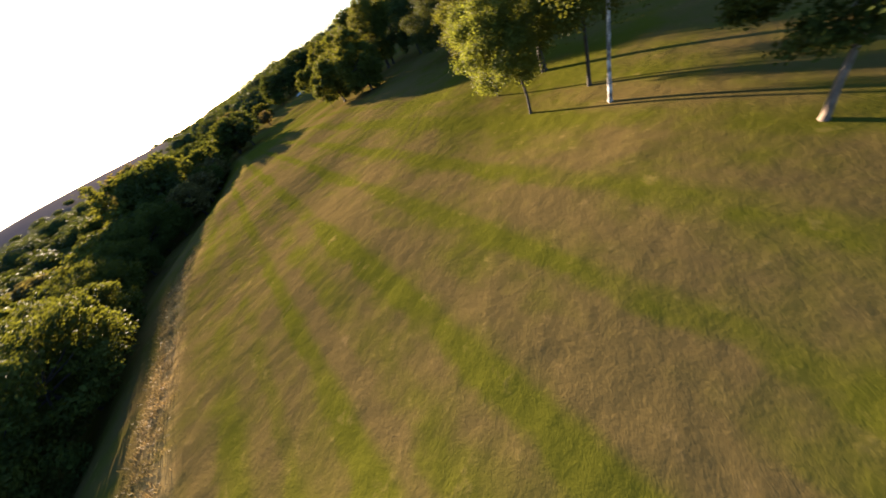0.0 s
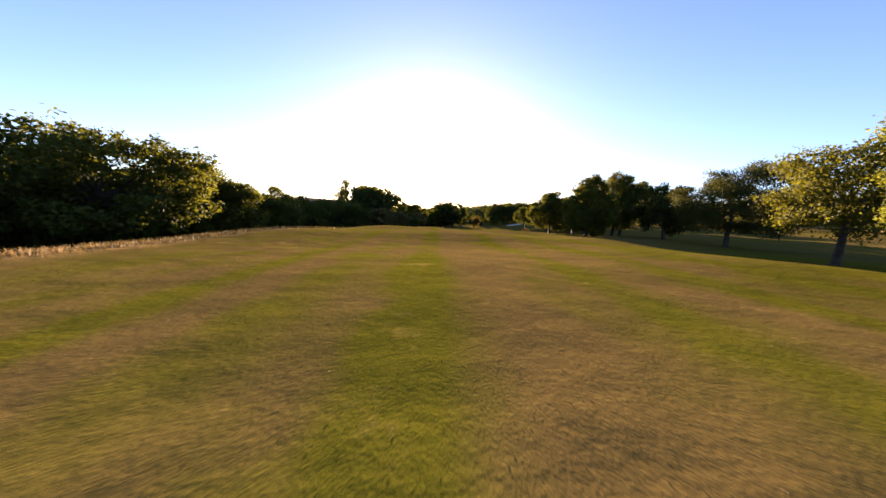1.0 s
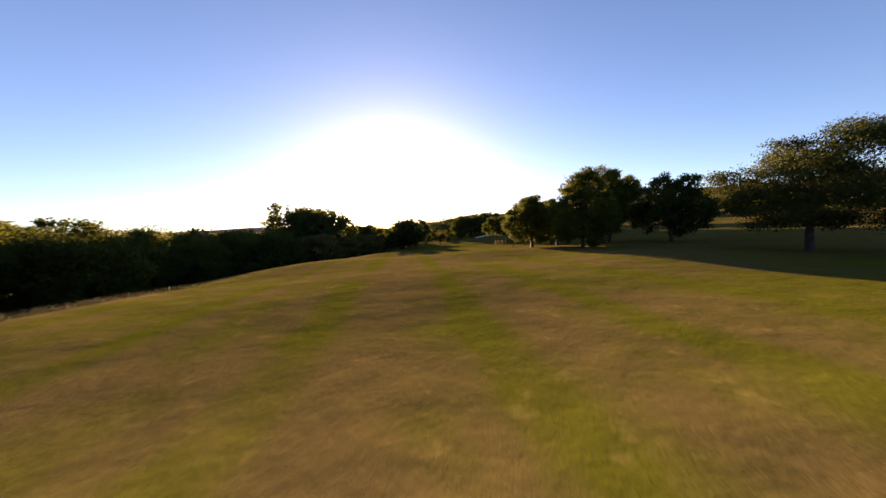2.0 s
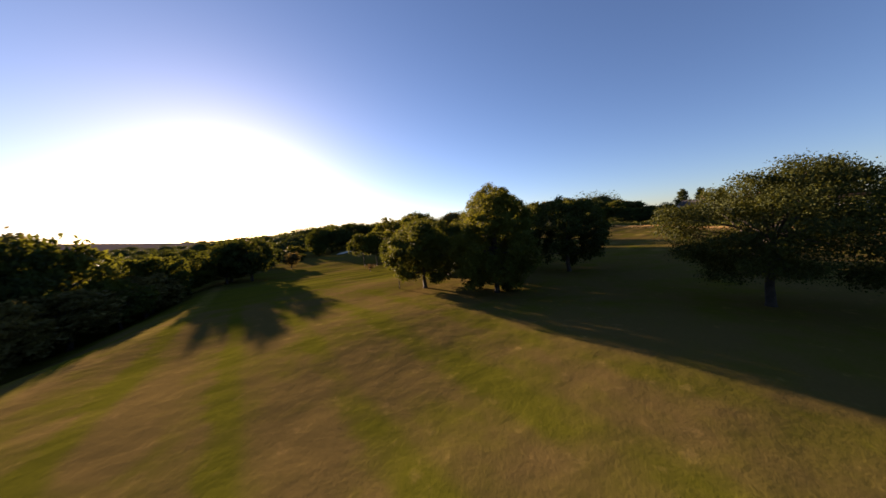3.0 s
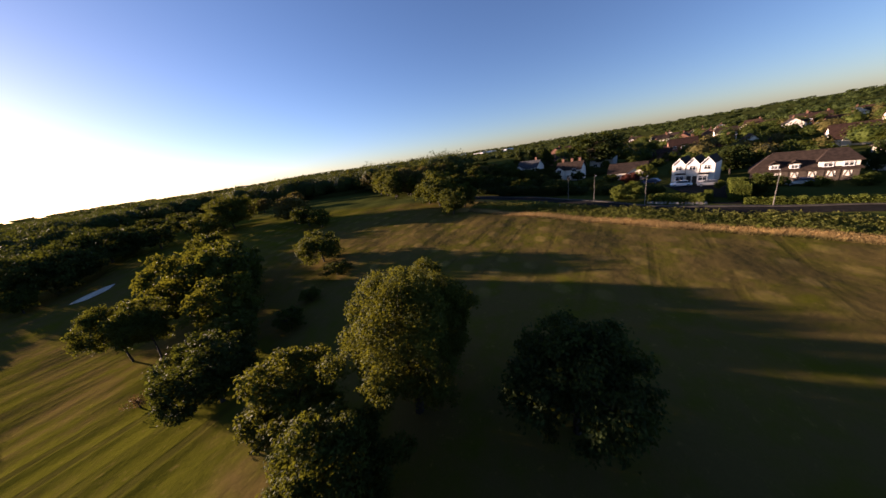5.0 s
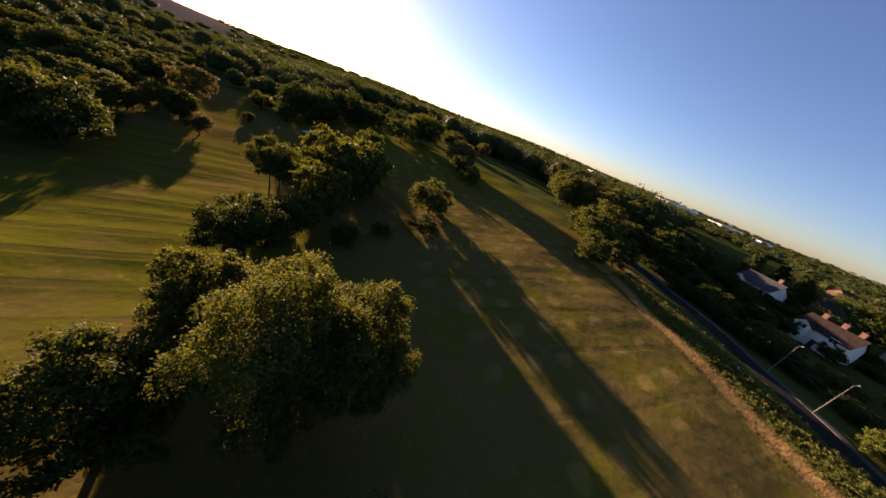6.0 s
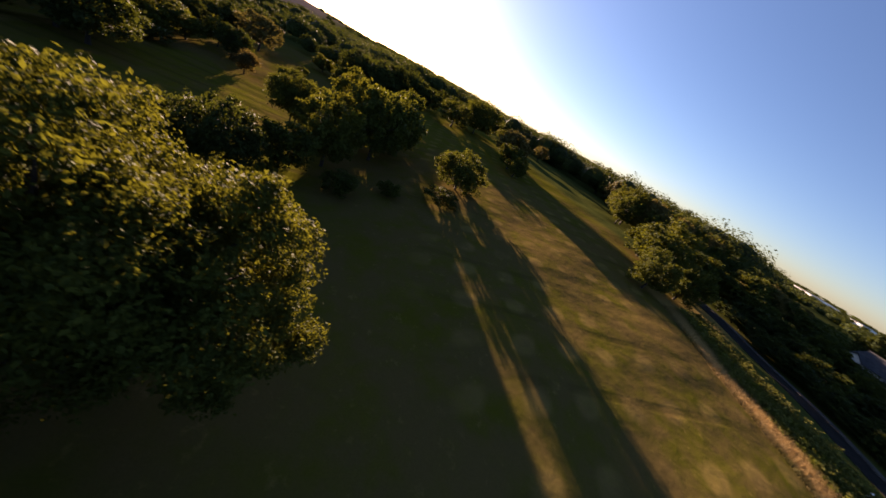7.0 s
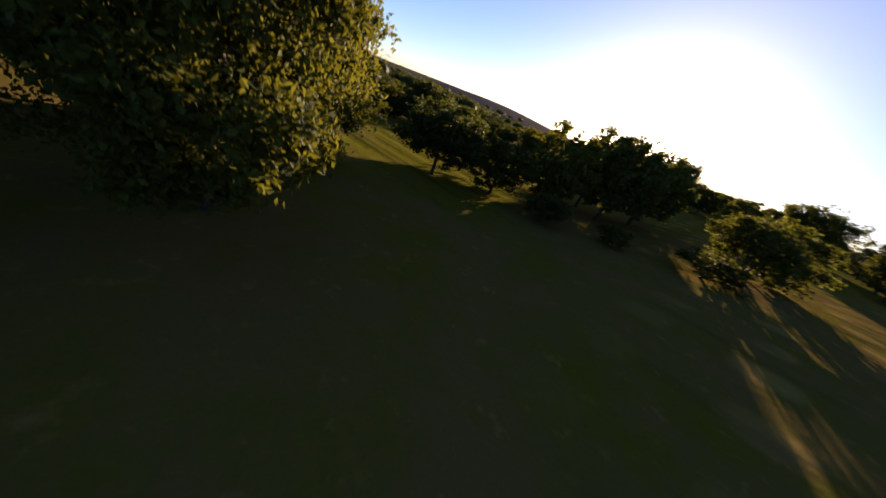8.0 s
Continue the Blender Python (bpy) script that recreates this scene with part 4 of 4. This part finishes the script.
def hedge(name, x0, y0, x1, y1, height, width, mat, label, seed, dens=900):
    """A clipped hedge between two places."""
    r = np.random.default_rng(seed)
    L = math.hypot(x1 - x0, y1 - y0)
    ob = thing(name, (x0 + x1) / 2, (y0 + y1) / 2, label, "hedge", turn=math.degrees(math.atan2(y1 - y0, x1 - x0)), z=gz((x0 + x1) / 2, (y0 + y1) / 2) - 0.05)
    n = int(dens * L * (height + width) / 2)
    side = r.choice(5, n, p=[0.30, 0.29, 0.29, 0.06, 0.06])
    u = r.uniform(-L / 2, L / 2, n)
    u = np.where(side == 3, -L / 2, np.where(side == 4, L / 2, u))
    px = np.where((side == 0) | (side > 2), r.uniform(-width / 2, width / 2, n), np.where(side == 1, -width / 2, width / 2))
    pz = np.where(side == 0, height, r.uniform(0.05, height, n))
    bump = 0.07 * np.sin(u * 2.1) + 0.05 * np.sin(u * 5.3 + 1)
    pos = np.stack([u, px + r.normal(size=n) * 0.05, pz + bump + r.normal(size=n) * 0.05], -1)
    nn = r.normal(size=(n, 3))
    nn /= np.linalg.norm(nn, axis=1, keepdims=True)
    a = np.cross(nn, r.normal(size=(n, 3)))
    a /= np.linalg.norm(a, axis=1, keepdims=True)
    b = np.cross(nn, a)
    s = 0.13 * r.uniform(0.7, 1.4, (n, 1))
    V = np.stack([pos + a * s, pos + b * s * 0.6, pos - a * s, pos - b * s * 0.6], 1).reshape(-1, 3)
    part("foliage", mesh_of("foliage", V, np.arange(4 * n).reshape(-1, 4), M[mat]), ob)
    solid("twigs", [box(0, 0, height / 2 - 0.05, L - 0.15, width - 0.2, height - 0.15)], "bark", ob)
    return ob


def bush(name, x, y, h, w, mat, label, seed, leaves=6000, size=0.14):
    return make_tree(name, x, y, h, w, 0.1, seed, leaves, size, mat, label, spread=0.16, n=16, category="bush", trunk=0.06)


three_gables(109.1, 29.1, -119)
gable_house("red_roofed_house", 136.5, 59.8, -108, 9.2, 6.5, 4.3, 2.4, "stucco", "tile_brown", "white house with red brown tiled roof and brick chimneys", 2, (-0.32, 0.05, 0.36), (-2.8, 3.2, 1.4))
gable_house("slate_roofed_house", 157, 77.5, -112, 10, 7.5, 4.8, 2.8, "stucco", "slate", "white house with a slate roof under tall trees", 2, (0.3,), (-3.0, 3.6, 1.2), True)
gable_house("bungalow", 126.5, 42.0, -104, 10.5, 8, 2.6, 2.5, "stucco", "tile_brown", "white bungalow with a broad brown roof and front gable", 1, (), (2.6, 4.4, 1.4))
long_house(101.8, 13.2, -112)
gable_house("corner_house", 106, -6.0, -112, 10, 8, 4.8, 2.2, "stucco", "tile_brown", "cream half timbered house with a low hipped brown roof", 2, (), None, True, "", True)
kinds = [
    gable_house("bungalow", 176, 24, -100, 12, 8, 2.6, 2.6, "brick", "tile_red", "brick bungalow with a warm red tiled roof", 1, (0.3,), (2.8, 4.5, 1.2), group="houses beyond the lane"),
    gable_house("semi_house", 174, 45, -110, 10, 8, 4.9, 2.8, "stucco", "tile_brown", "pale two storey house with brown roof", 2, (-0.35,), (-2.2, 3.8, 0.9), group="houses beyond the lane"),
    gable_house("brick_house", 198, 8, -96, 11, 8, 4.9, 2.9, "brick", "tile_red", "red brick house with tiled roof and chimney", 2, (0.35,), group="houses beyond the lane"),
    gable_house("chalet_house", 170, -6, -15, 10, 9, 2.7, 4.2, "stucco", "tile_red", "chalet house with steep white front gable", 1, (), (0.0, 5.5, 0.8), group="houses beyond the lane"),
]
hr = np.random.default_rng(31)
taken = [(109, 29), (136.5, 59.8), (157, 77.5), (126.5, 42), (101.8, 13.2), (106, -6), (176, 24), (174, 45), (198, 8), (170, -6)]
for i in range(400):
    x, y = hr.uniform(150, 420), hr.uniform(-150, 72)
    if x < (195 if y > -25 else 150) or min(math.hypot(x - a, y - b) for a, b in taken) < 19:
        continue
    taken.append((x, y))
    copy_thing(kinds[int(hr.integers(4))], pose(x, y, gz(x, y) - 0.1, 0, 0, hr.choice([-110, 70, -20, 160]) + hr.uniform(-9, 9)))
    if len(taken) > 62:
        break

# gardens by the lane
hedge("front_hedge", 85.6, 44.0, 81.6, 35.8, 1.7, 2.3, "hedge", "clipped green hedge in front of the white house", 61)
hedge("return_hedge", 82.0, 35.2, 87.0, 33.6, 1.5, 1.1, "hedge", "clipped hedge turning in along the drive", 75)
hedge("lane_hedge", 79.9, 30.6, 75.0, 12.8, 1.2, 1.3, "hedge", "low clipped hedge along the footpath", 62)
hedge("gate_hedge", 75.6, 7.0, 73.2, 0.5, 1.7, 1.8, "hedge", "bank of pale green clipped hedge past the gate", 76)
hedge("side_hedge", 92.5, 27.2, 81.8, 30.6, 2.8, 2.6, "hedge", "tall clipped hedge beside the drive", 63)
bush("clipped_bush", 88.6, 48.0, 3.8, 7.2, "hedge", "great rounded clipped bush by the lane", 64, 12000)
bush("laurel_bush", 86.5, 26.0, 4.4, 6.0, "oak", "tall laurel bush beside the drive", 65, 9000)
bush("golden_bush", 96.2, 28.6, 1.9, 2.0, "gold", "small golden bush at the gate", 66, 1800, 0.1)
bush("copper_bush", 113.5, 43.5, 3.4, 5.2, "copper", "dark copper leaved bush beside the bungalow", 67, 7000)
bush("golden_tree", 120.5, 38.0, 4.8, 6.0, "gold", "yellow green garden bush", 68, 6000)
bush("garden_bush", 95.0, 41.5, 1.9, 4.6, "dark", "dark shrub beside the white house", 69, 6000)
bush("garden_bush", 98, 52, 2.4, 6.5, "dark", "dark garden shrub behind the lamp", 70, 6000)
bush("garden_bush", 103, 64, 4.0, 9.0, "dark", "dark garden thicket by the lane", 71, 7000)
bush("garden_bush", 109, 54, 2.6, 7.5, "oak", "green garden thicket on a lawn", 72, 6000)
bush("garden_bush", 83.5, 8.0, 1.7, 4.5, "oak", "green shrub by the cream house", 73, 6000)
plant(2, 171, 49, 17.0, 25, 20)
plant(2, 117, 19, 8, 9, 80)
plant(5, 98.5, 3.6, 6.8, 5.0, 10)
plant(0, 92, -4, 9.5, 10.5, 40)
plant(5, 82, -10, 10.5, 11.5, 75)
plant(1, 74, -17, 10, 11, 15)
for x, y, h in ((164, 83.5, 14.5), (165, 77, 14.0), (166, 70.5, 12.5)):
    make_tree("fir_tree", x, y, h, 6.0, 0.8, int(90 + y), 3600, 0.32, "dark", "pointed dark fir above the house roofs", spread=0.3, n=24, pointy=0.8, group="firs behind the houses")
make_tree("cedar_tree", 91, -7, 13.5, 13.5, 3.0, 74, 9000, 0.24, "dark", "tall dark cedar with flat layered boughs", spread=0.3, flat=0.7, n=16)

for x, y, h, w, mat in ((94.0, 20.0, 2.0, 3.8, "oak"), (92.0, 15.0, 1.6, 3.6, "gold"), (90.0, 10.0, 2.2, 3.8, "oak"), (88.4, 3.5, 2.0, 4.0, "lime")):
    bush("front_garden_bush", x, y, h, w, mat, "rounded shrub in a front garden", int(80 + y), 3500, 0.12)
# dark thickets between the lane and the houses
tr = np.random.default_rng(77)
for i in range(46):
    x, y = tr.uniform(95, 168), tr.uniform(47, 95)
    if x < 99 + 0.52 * (y - 58) or min(math.hypot(x - a, y - b) for a, b in taken) < 8.5:
        continue
    plant(int(tr.choice([2, 5, 0, 3])), x, y, min(tr.uniform(3.0, 6.0), max(2.0, 0.105 * (y - 30))), tr.uniform(5, 9), tr.uniform(0, 360))

for i in range(22):
    f = i / 21
    x, y = 97.5 + 15 * f + tr.uniform(-1, 4), 59 + 33 * f + tr.uniform(-2, 2)
    plant(int(tr.choice([2, 5, 2])), x, y, tr.uniform(2.0, 3.4), tr.uniform(4, 6.5), tr.uniform(0, 360))

for k, x, y, h, w in ((2, 128, 66, 4.4, 6.2), (5, 129, 57.5, 3.6, 5.5), (2, 147, 83, 4.8, 6.6), (5, 149, 73.5, 4.2, 6), (0, 118.5, 47.5, 2.8, 4.8)):
    plant(k, x, y, h, w, 40 * k + y)

# mixed small trees and shrubs in the gardens beyond
for i in range(34):
    x, y = tr.uniform(118, 200), tr.uniform(-30, 50)
    if min(math.hypot(x - a, y - b) for a, b in taken) > 8.5:
        plant(int(tr.choice([1, 4, 1, 3, 2])), x, y, tr.uniform(2.2, 5.0), tr.uniform(3, 6), tr.uniform(0, 360))

# pale boulders along the front of the hedge
br = np.random.default_rng(41)
wall = thing("boulder_edging", 82.4, 40.0, "row of pale boulders along the verge", "boulders", z=gz(82.4, 40.0))
for i in range(16):
    f = i / 15
    x, y = 84.6 - 3.9 * f - 82.4, 44.2 - 8.2 * f - 40.0
    m = pose(x, y, 0.12, br.uniform(-12, 12), br.uniform(-12, 12), br.uniform(0, 360)) @ Matrix.Diagonal((br.uniform(1.0, 1.7), br.uniform(0.9, 1.4), br.uniform(1.1, 1.8), 1))
    part("boulder", mesh_of("boulder", *box(0, 0, 0.05, 0.62, 0.5, 0.42, 0.72), M["stone"]), wall, "", m)

drive = mesh_of("driveway", *hexa((79.2, 31.2, gz(79.2, 31.2)), (102.5, 25.0, gz(102.5, 25)), (104.5, 37, gz(104.5, 37)), (80.2, 34.6, gz(80.2, 34.6)), (0, 0, 0.08)), M["asphalt"])
tagged(new("driveway", drive), "dark tarmac drive up to the white house", "driveway", kind="structure")


def car(x, y, turn, paint, label):
    ob = thing("car", x, y, label, "car", "parked cars", turn=turn, z=gz(x, y) + 0.09)
    prof = [(-2.1, 0.35), (-2.15, 0.75), (-1.95, 0.95), (-1.35, 1.0), (-0.75, 1.0), (1.0, 1.0), (1.75, 0.92), (2.1, 0.75), (2.15, 0.35)]
    V = [(px, s * 0.87 * (0.96 if pz > 0.9 else 1), pz) for s in (-1, 1) for px, pz in prof]
    n = len(prof)
    F = [(i, i + 1, n + i + 1, n + i) for i in range(n - 1)] + [(n - 1, 0, n, 2 * n - 1)]
    V2 = V + [(-0.2, -0.86, 0.5), (-0.2, 0.86, 0.5)]
    F += [(i + 1, i, 2 * n, 2 * n) for i in range(n - 1)] + [(n + i, n + i + 1, 2 * n + 1, 2 * n + 1) for i in range(n - 1)] + [(0, n - 1, 2 * n, 2 * n), (2 * n - 1, n, 2 * n + 1, 2 * n + 1)]
    body = part("body", mesh_of("body", V2, F, M[paint]), ob)
    cab = [(-1.75, 0.98), (-1.3, 1.42), (0.25, 1.46), (1.05, 0.98)]
    V = [(px, s * (0.80 if pz < 1 else 0.62), pz) for s in (-1, 1) for px, pz in cab]
    solid("windows", [(V, [(0, 1, 5, 4), (2, 3, 7, 6), (3, 2, 1, 0), (4, 5, 6, 7)])], "glass", ob)
    solid("roof", [hexa((-1.3, -0.62, 1.42), (0.25, -0.62, 1.46), (0.25, 0.62, 1.46), (-1.3, 0.62, 1.42), (0, 0, 0.05))], paint, ob)
    for s in (-1, 1):
        for px in (-1.35, 1.35):
            w = part("wheel", mesh_of("wheel", *tube([(px, s * 0.72, 0.32), (px, s * 0.75, 0.32), (px, s * 0.88, 0.32), (px, s * 0.89, 0.32)], [0.02, 0.32, 0.32, 0.2], 14), M["rubber"], False), ob)
            part("rim", mesh_of("rim", *tube([(px, s * 0.885, 0.32), (px, s * 0.90, 0.32), (px, s * 0.905, 0.32)], [0.2, 0.19, 0.02], 12), M["metal"], False), w)
        solid("headlight", [box(2.1, s * 0.62, 0.72, 0.1, 0.35, 0.14)], "lamp", ob)
        solid("tail_light", [box(-2.12, s * 0.66, 0.76, 0.08, 0.28, 0.14)], "tile_red", ob)
    return ob


car(101.6, 34.2, 82, "car_white", "white hatchback parked before the white house")
car(100.2, 29.2, 78, "car_silver", "silver hatchback parked on the drive")
car(110.5, 38.6, 60, "car_blue", "dark blue car beside the white house")
car(93.5, 16.8, 70, "car_silver", "silver car parked by the long brown house")

# ---- small things on the course ----
post = thing("marker_post", 9.2, 70.8, "short weathered wooden marker post on the grass", "post", z=gz(9.2, 70.8))
part("stake", mesh_of("stake", *joined([tube([(0, 0, -0.2), (0, 0, 0.95)], [0.06, 0.05], 8), tube([(0, 0, 0.95), (0, 0, 1.0)], [0.05, 0.02], 8)]), M["post_wood"], True), post)

for x, y in ((82.3, 60.9), (82.6, 62.4)):
    peg = thing("verge_post", x, y, "short white painted post on the rough verge", "post", "verge posts")
    part("stake", mesh_of("stake", *tube([(0, 0, -0.2), (0, 0, 0.85), (0, 0, 0.9)], [0.07, 0.065, 0.03], 8), M["frame"], True), peg)
    part("band", mesh_of("band", *tube([(0, 0, 0.66), (0, 0, 0.76)], [0.071, 0.070], 8), M["timber"], True), peg, "dark band")

V, F = [], []
for i in range(7):
    for k in range(28):
        w = 2 * math.pi * k / 28
        rr = i / 6
        x = 35 + rr * (4.2 + 0.8 * math.sin(3 * w)) * math.cos(w)
        y = 178 + rr * (2.4 + 0.4 * math.cos(2 * w)) * math.sin(w)
        V.append((x, y, gz(x, y) + 0.12 + 0.35 * math.sin(math.pi * rr) * (rr > 0.5) + 0.25 * (1 - rr) ** 2))
for i in range(6):
    for k in range(28):
        F.append((i * 28 + k, i * 28 + (k + 1) % 28, (i + 1) * 28 + (k + 1) % 28, (i + 1) * 28 + k))
tagged(new("bunker", mesh_of("bunker", V, F, M["sand"], True)), "pale sand bunker beside the far green", "bunker", kind="structure")

for x, y, l, w, h, turn in ((1290, 560, 150, 60, 14, 70), (1330, 410, 110, 50, 9, 70), (1000, 720, 60, 40, 8, 60), (1380, 320, 60, 30, 8, 72)):
    wh = thing("warehouse", x, y, "long white warehouse far off on the plain", "warehouse", "distant warehouses", turn=turn + 90)
    solid("wall", [box(0, 0, h / 2, l, w, h)], "white_sheet", wh)
    solid("roof", [hexa((-l / 2, s * w / 2, h), (l / 2, s * w / 2, h), (l / 2, 0, h + 2), (-l / 2, 0, h + 2), (0, 0, 0.3)) for s in (-1, 1)], "metal", wh)

# ---- rough growth ----
def scatter_blades(name, count, pick, seed, tall, wide, mat, label, category="grass"):
    """Upright blades as thin quads."""
    r = np.random.default_rng(seed)
    xy = pick(r, count)
    n = len(xy)
    z = ground_z(xy[:, 0], xy[:, 1])
    base = np.stack([xy[:, 0], xy[:, 1], z - 0.01], -1)
    a = r.uniform(0, 2 * math.pi, n)
    side = np.stack([np.cos(a), np.sin(a), 0 * a], -1) * (wide * r.uniform(0.6, 1.4, (n, 1)))
    tip = np.stack([r.normal(size=n) * 0.45, r.normal(size=n) * 0.45, r.uniform(0.5, 1.3, n)], -1) * tall
    V = np.stack([base - side, base + side, base + tip * 0.6 + side * 0.6, base + tip], 1).reshape(-1, 3)
    ob = new(name, mesh_of(name, V, np.arange(4 * n).reshape(-1, 4), M[mat]))
    return tagged(ob, label, category, kind="stuff")


def on_fairway(r, n):
    y = 8 + 34 * r.uniform(0, 1, n) ** 1.2
    x = -10.5 + r.normal(size=n) * 8
    return np.stack([x, y], -1)


def by_road(lo, hi):
    def pick(r, n):
        y = r.uniform(10, 86, n)
        x = 62.4 + 0.41 * (y - 35) + r.uniform(lo, hi, n)
        return np.stack([x, y], -1)
    return pick


scatter_blades("fairway_grass", 50000, on_fairway, 51, 0.014, 0.012, "grass", "short dry mown grass on the fairway")
def on_rim(r, n):
    y = 2 + 44 * r.uniform(0, 1, n) ** 1.4
    clump = np.sin(y * 1.7) + np.sin(y * 4.1 + 1)
    return np.stack([crest(y) - 0.5 + r.normal(size=n) * 0.55, y + 0.12 * clump], -1)


scatter_blades("bank_grass", 9000, on_rim, 56, 0.17, 0.014, "grass", "pale tussock grass along the top of the bank")
scatter_blades("straw_grass", 50000, by_road(-0.2, 4.0), 52, 0.45, 0.02, "grass", "tall straw coloured grass along the course edge")


def weeds(name, count, seed, mat, lo, hi, label, small=0.2, big=0.75):
    r = np.random.default_rng(seed)
    xy = by_road(lo, hi)(r, count)
    lobes = [(x, y, float(z) + 0.2, s, s, s * 0.7) for (x, y), z, s in zip(xy, ground_z(xy[:, 0], xy[:, 1]), r.uniform(small, big, count))]
    V, F = leaf_quads(r, lobes, count * 40, 0.13, 8, 0.12)
    return tagged(new(name, mesh_of(name, V, F, M[mat])), label, "weeds", kind="stuff")


weeds("verge_weeds", 2600, 53, "weed", 4.0, 10.6, "rough green weeds and brambles on the verge")
weeds("verge_bramble", 1300, 54, "gold", 3.2, 10.2, "yellow green brambles on the verge")
weeds("verge_scrub", 620, 55, "weed", 8.4, 10.9, "taller scrub along the near side of the lane", 0.7, 1.5)
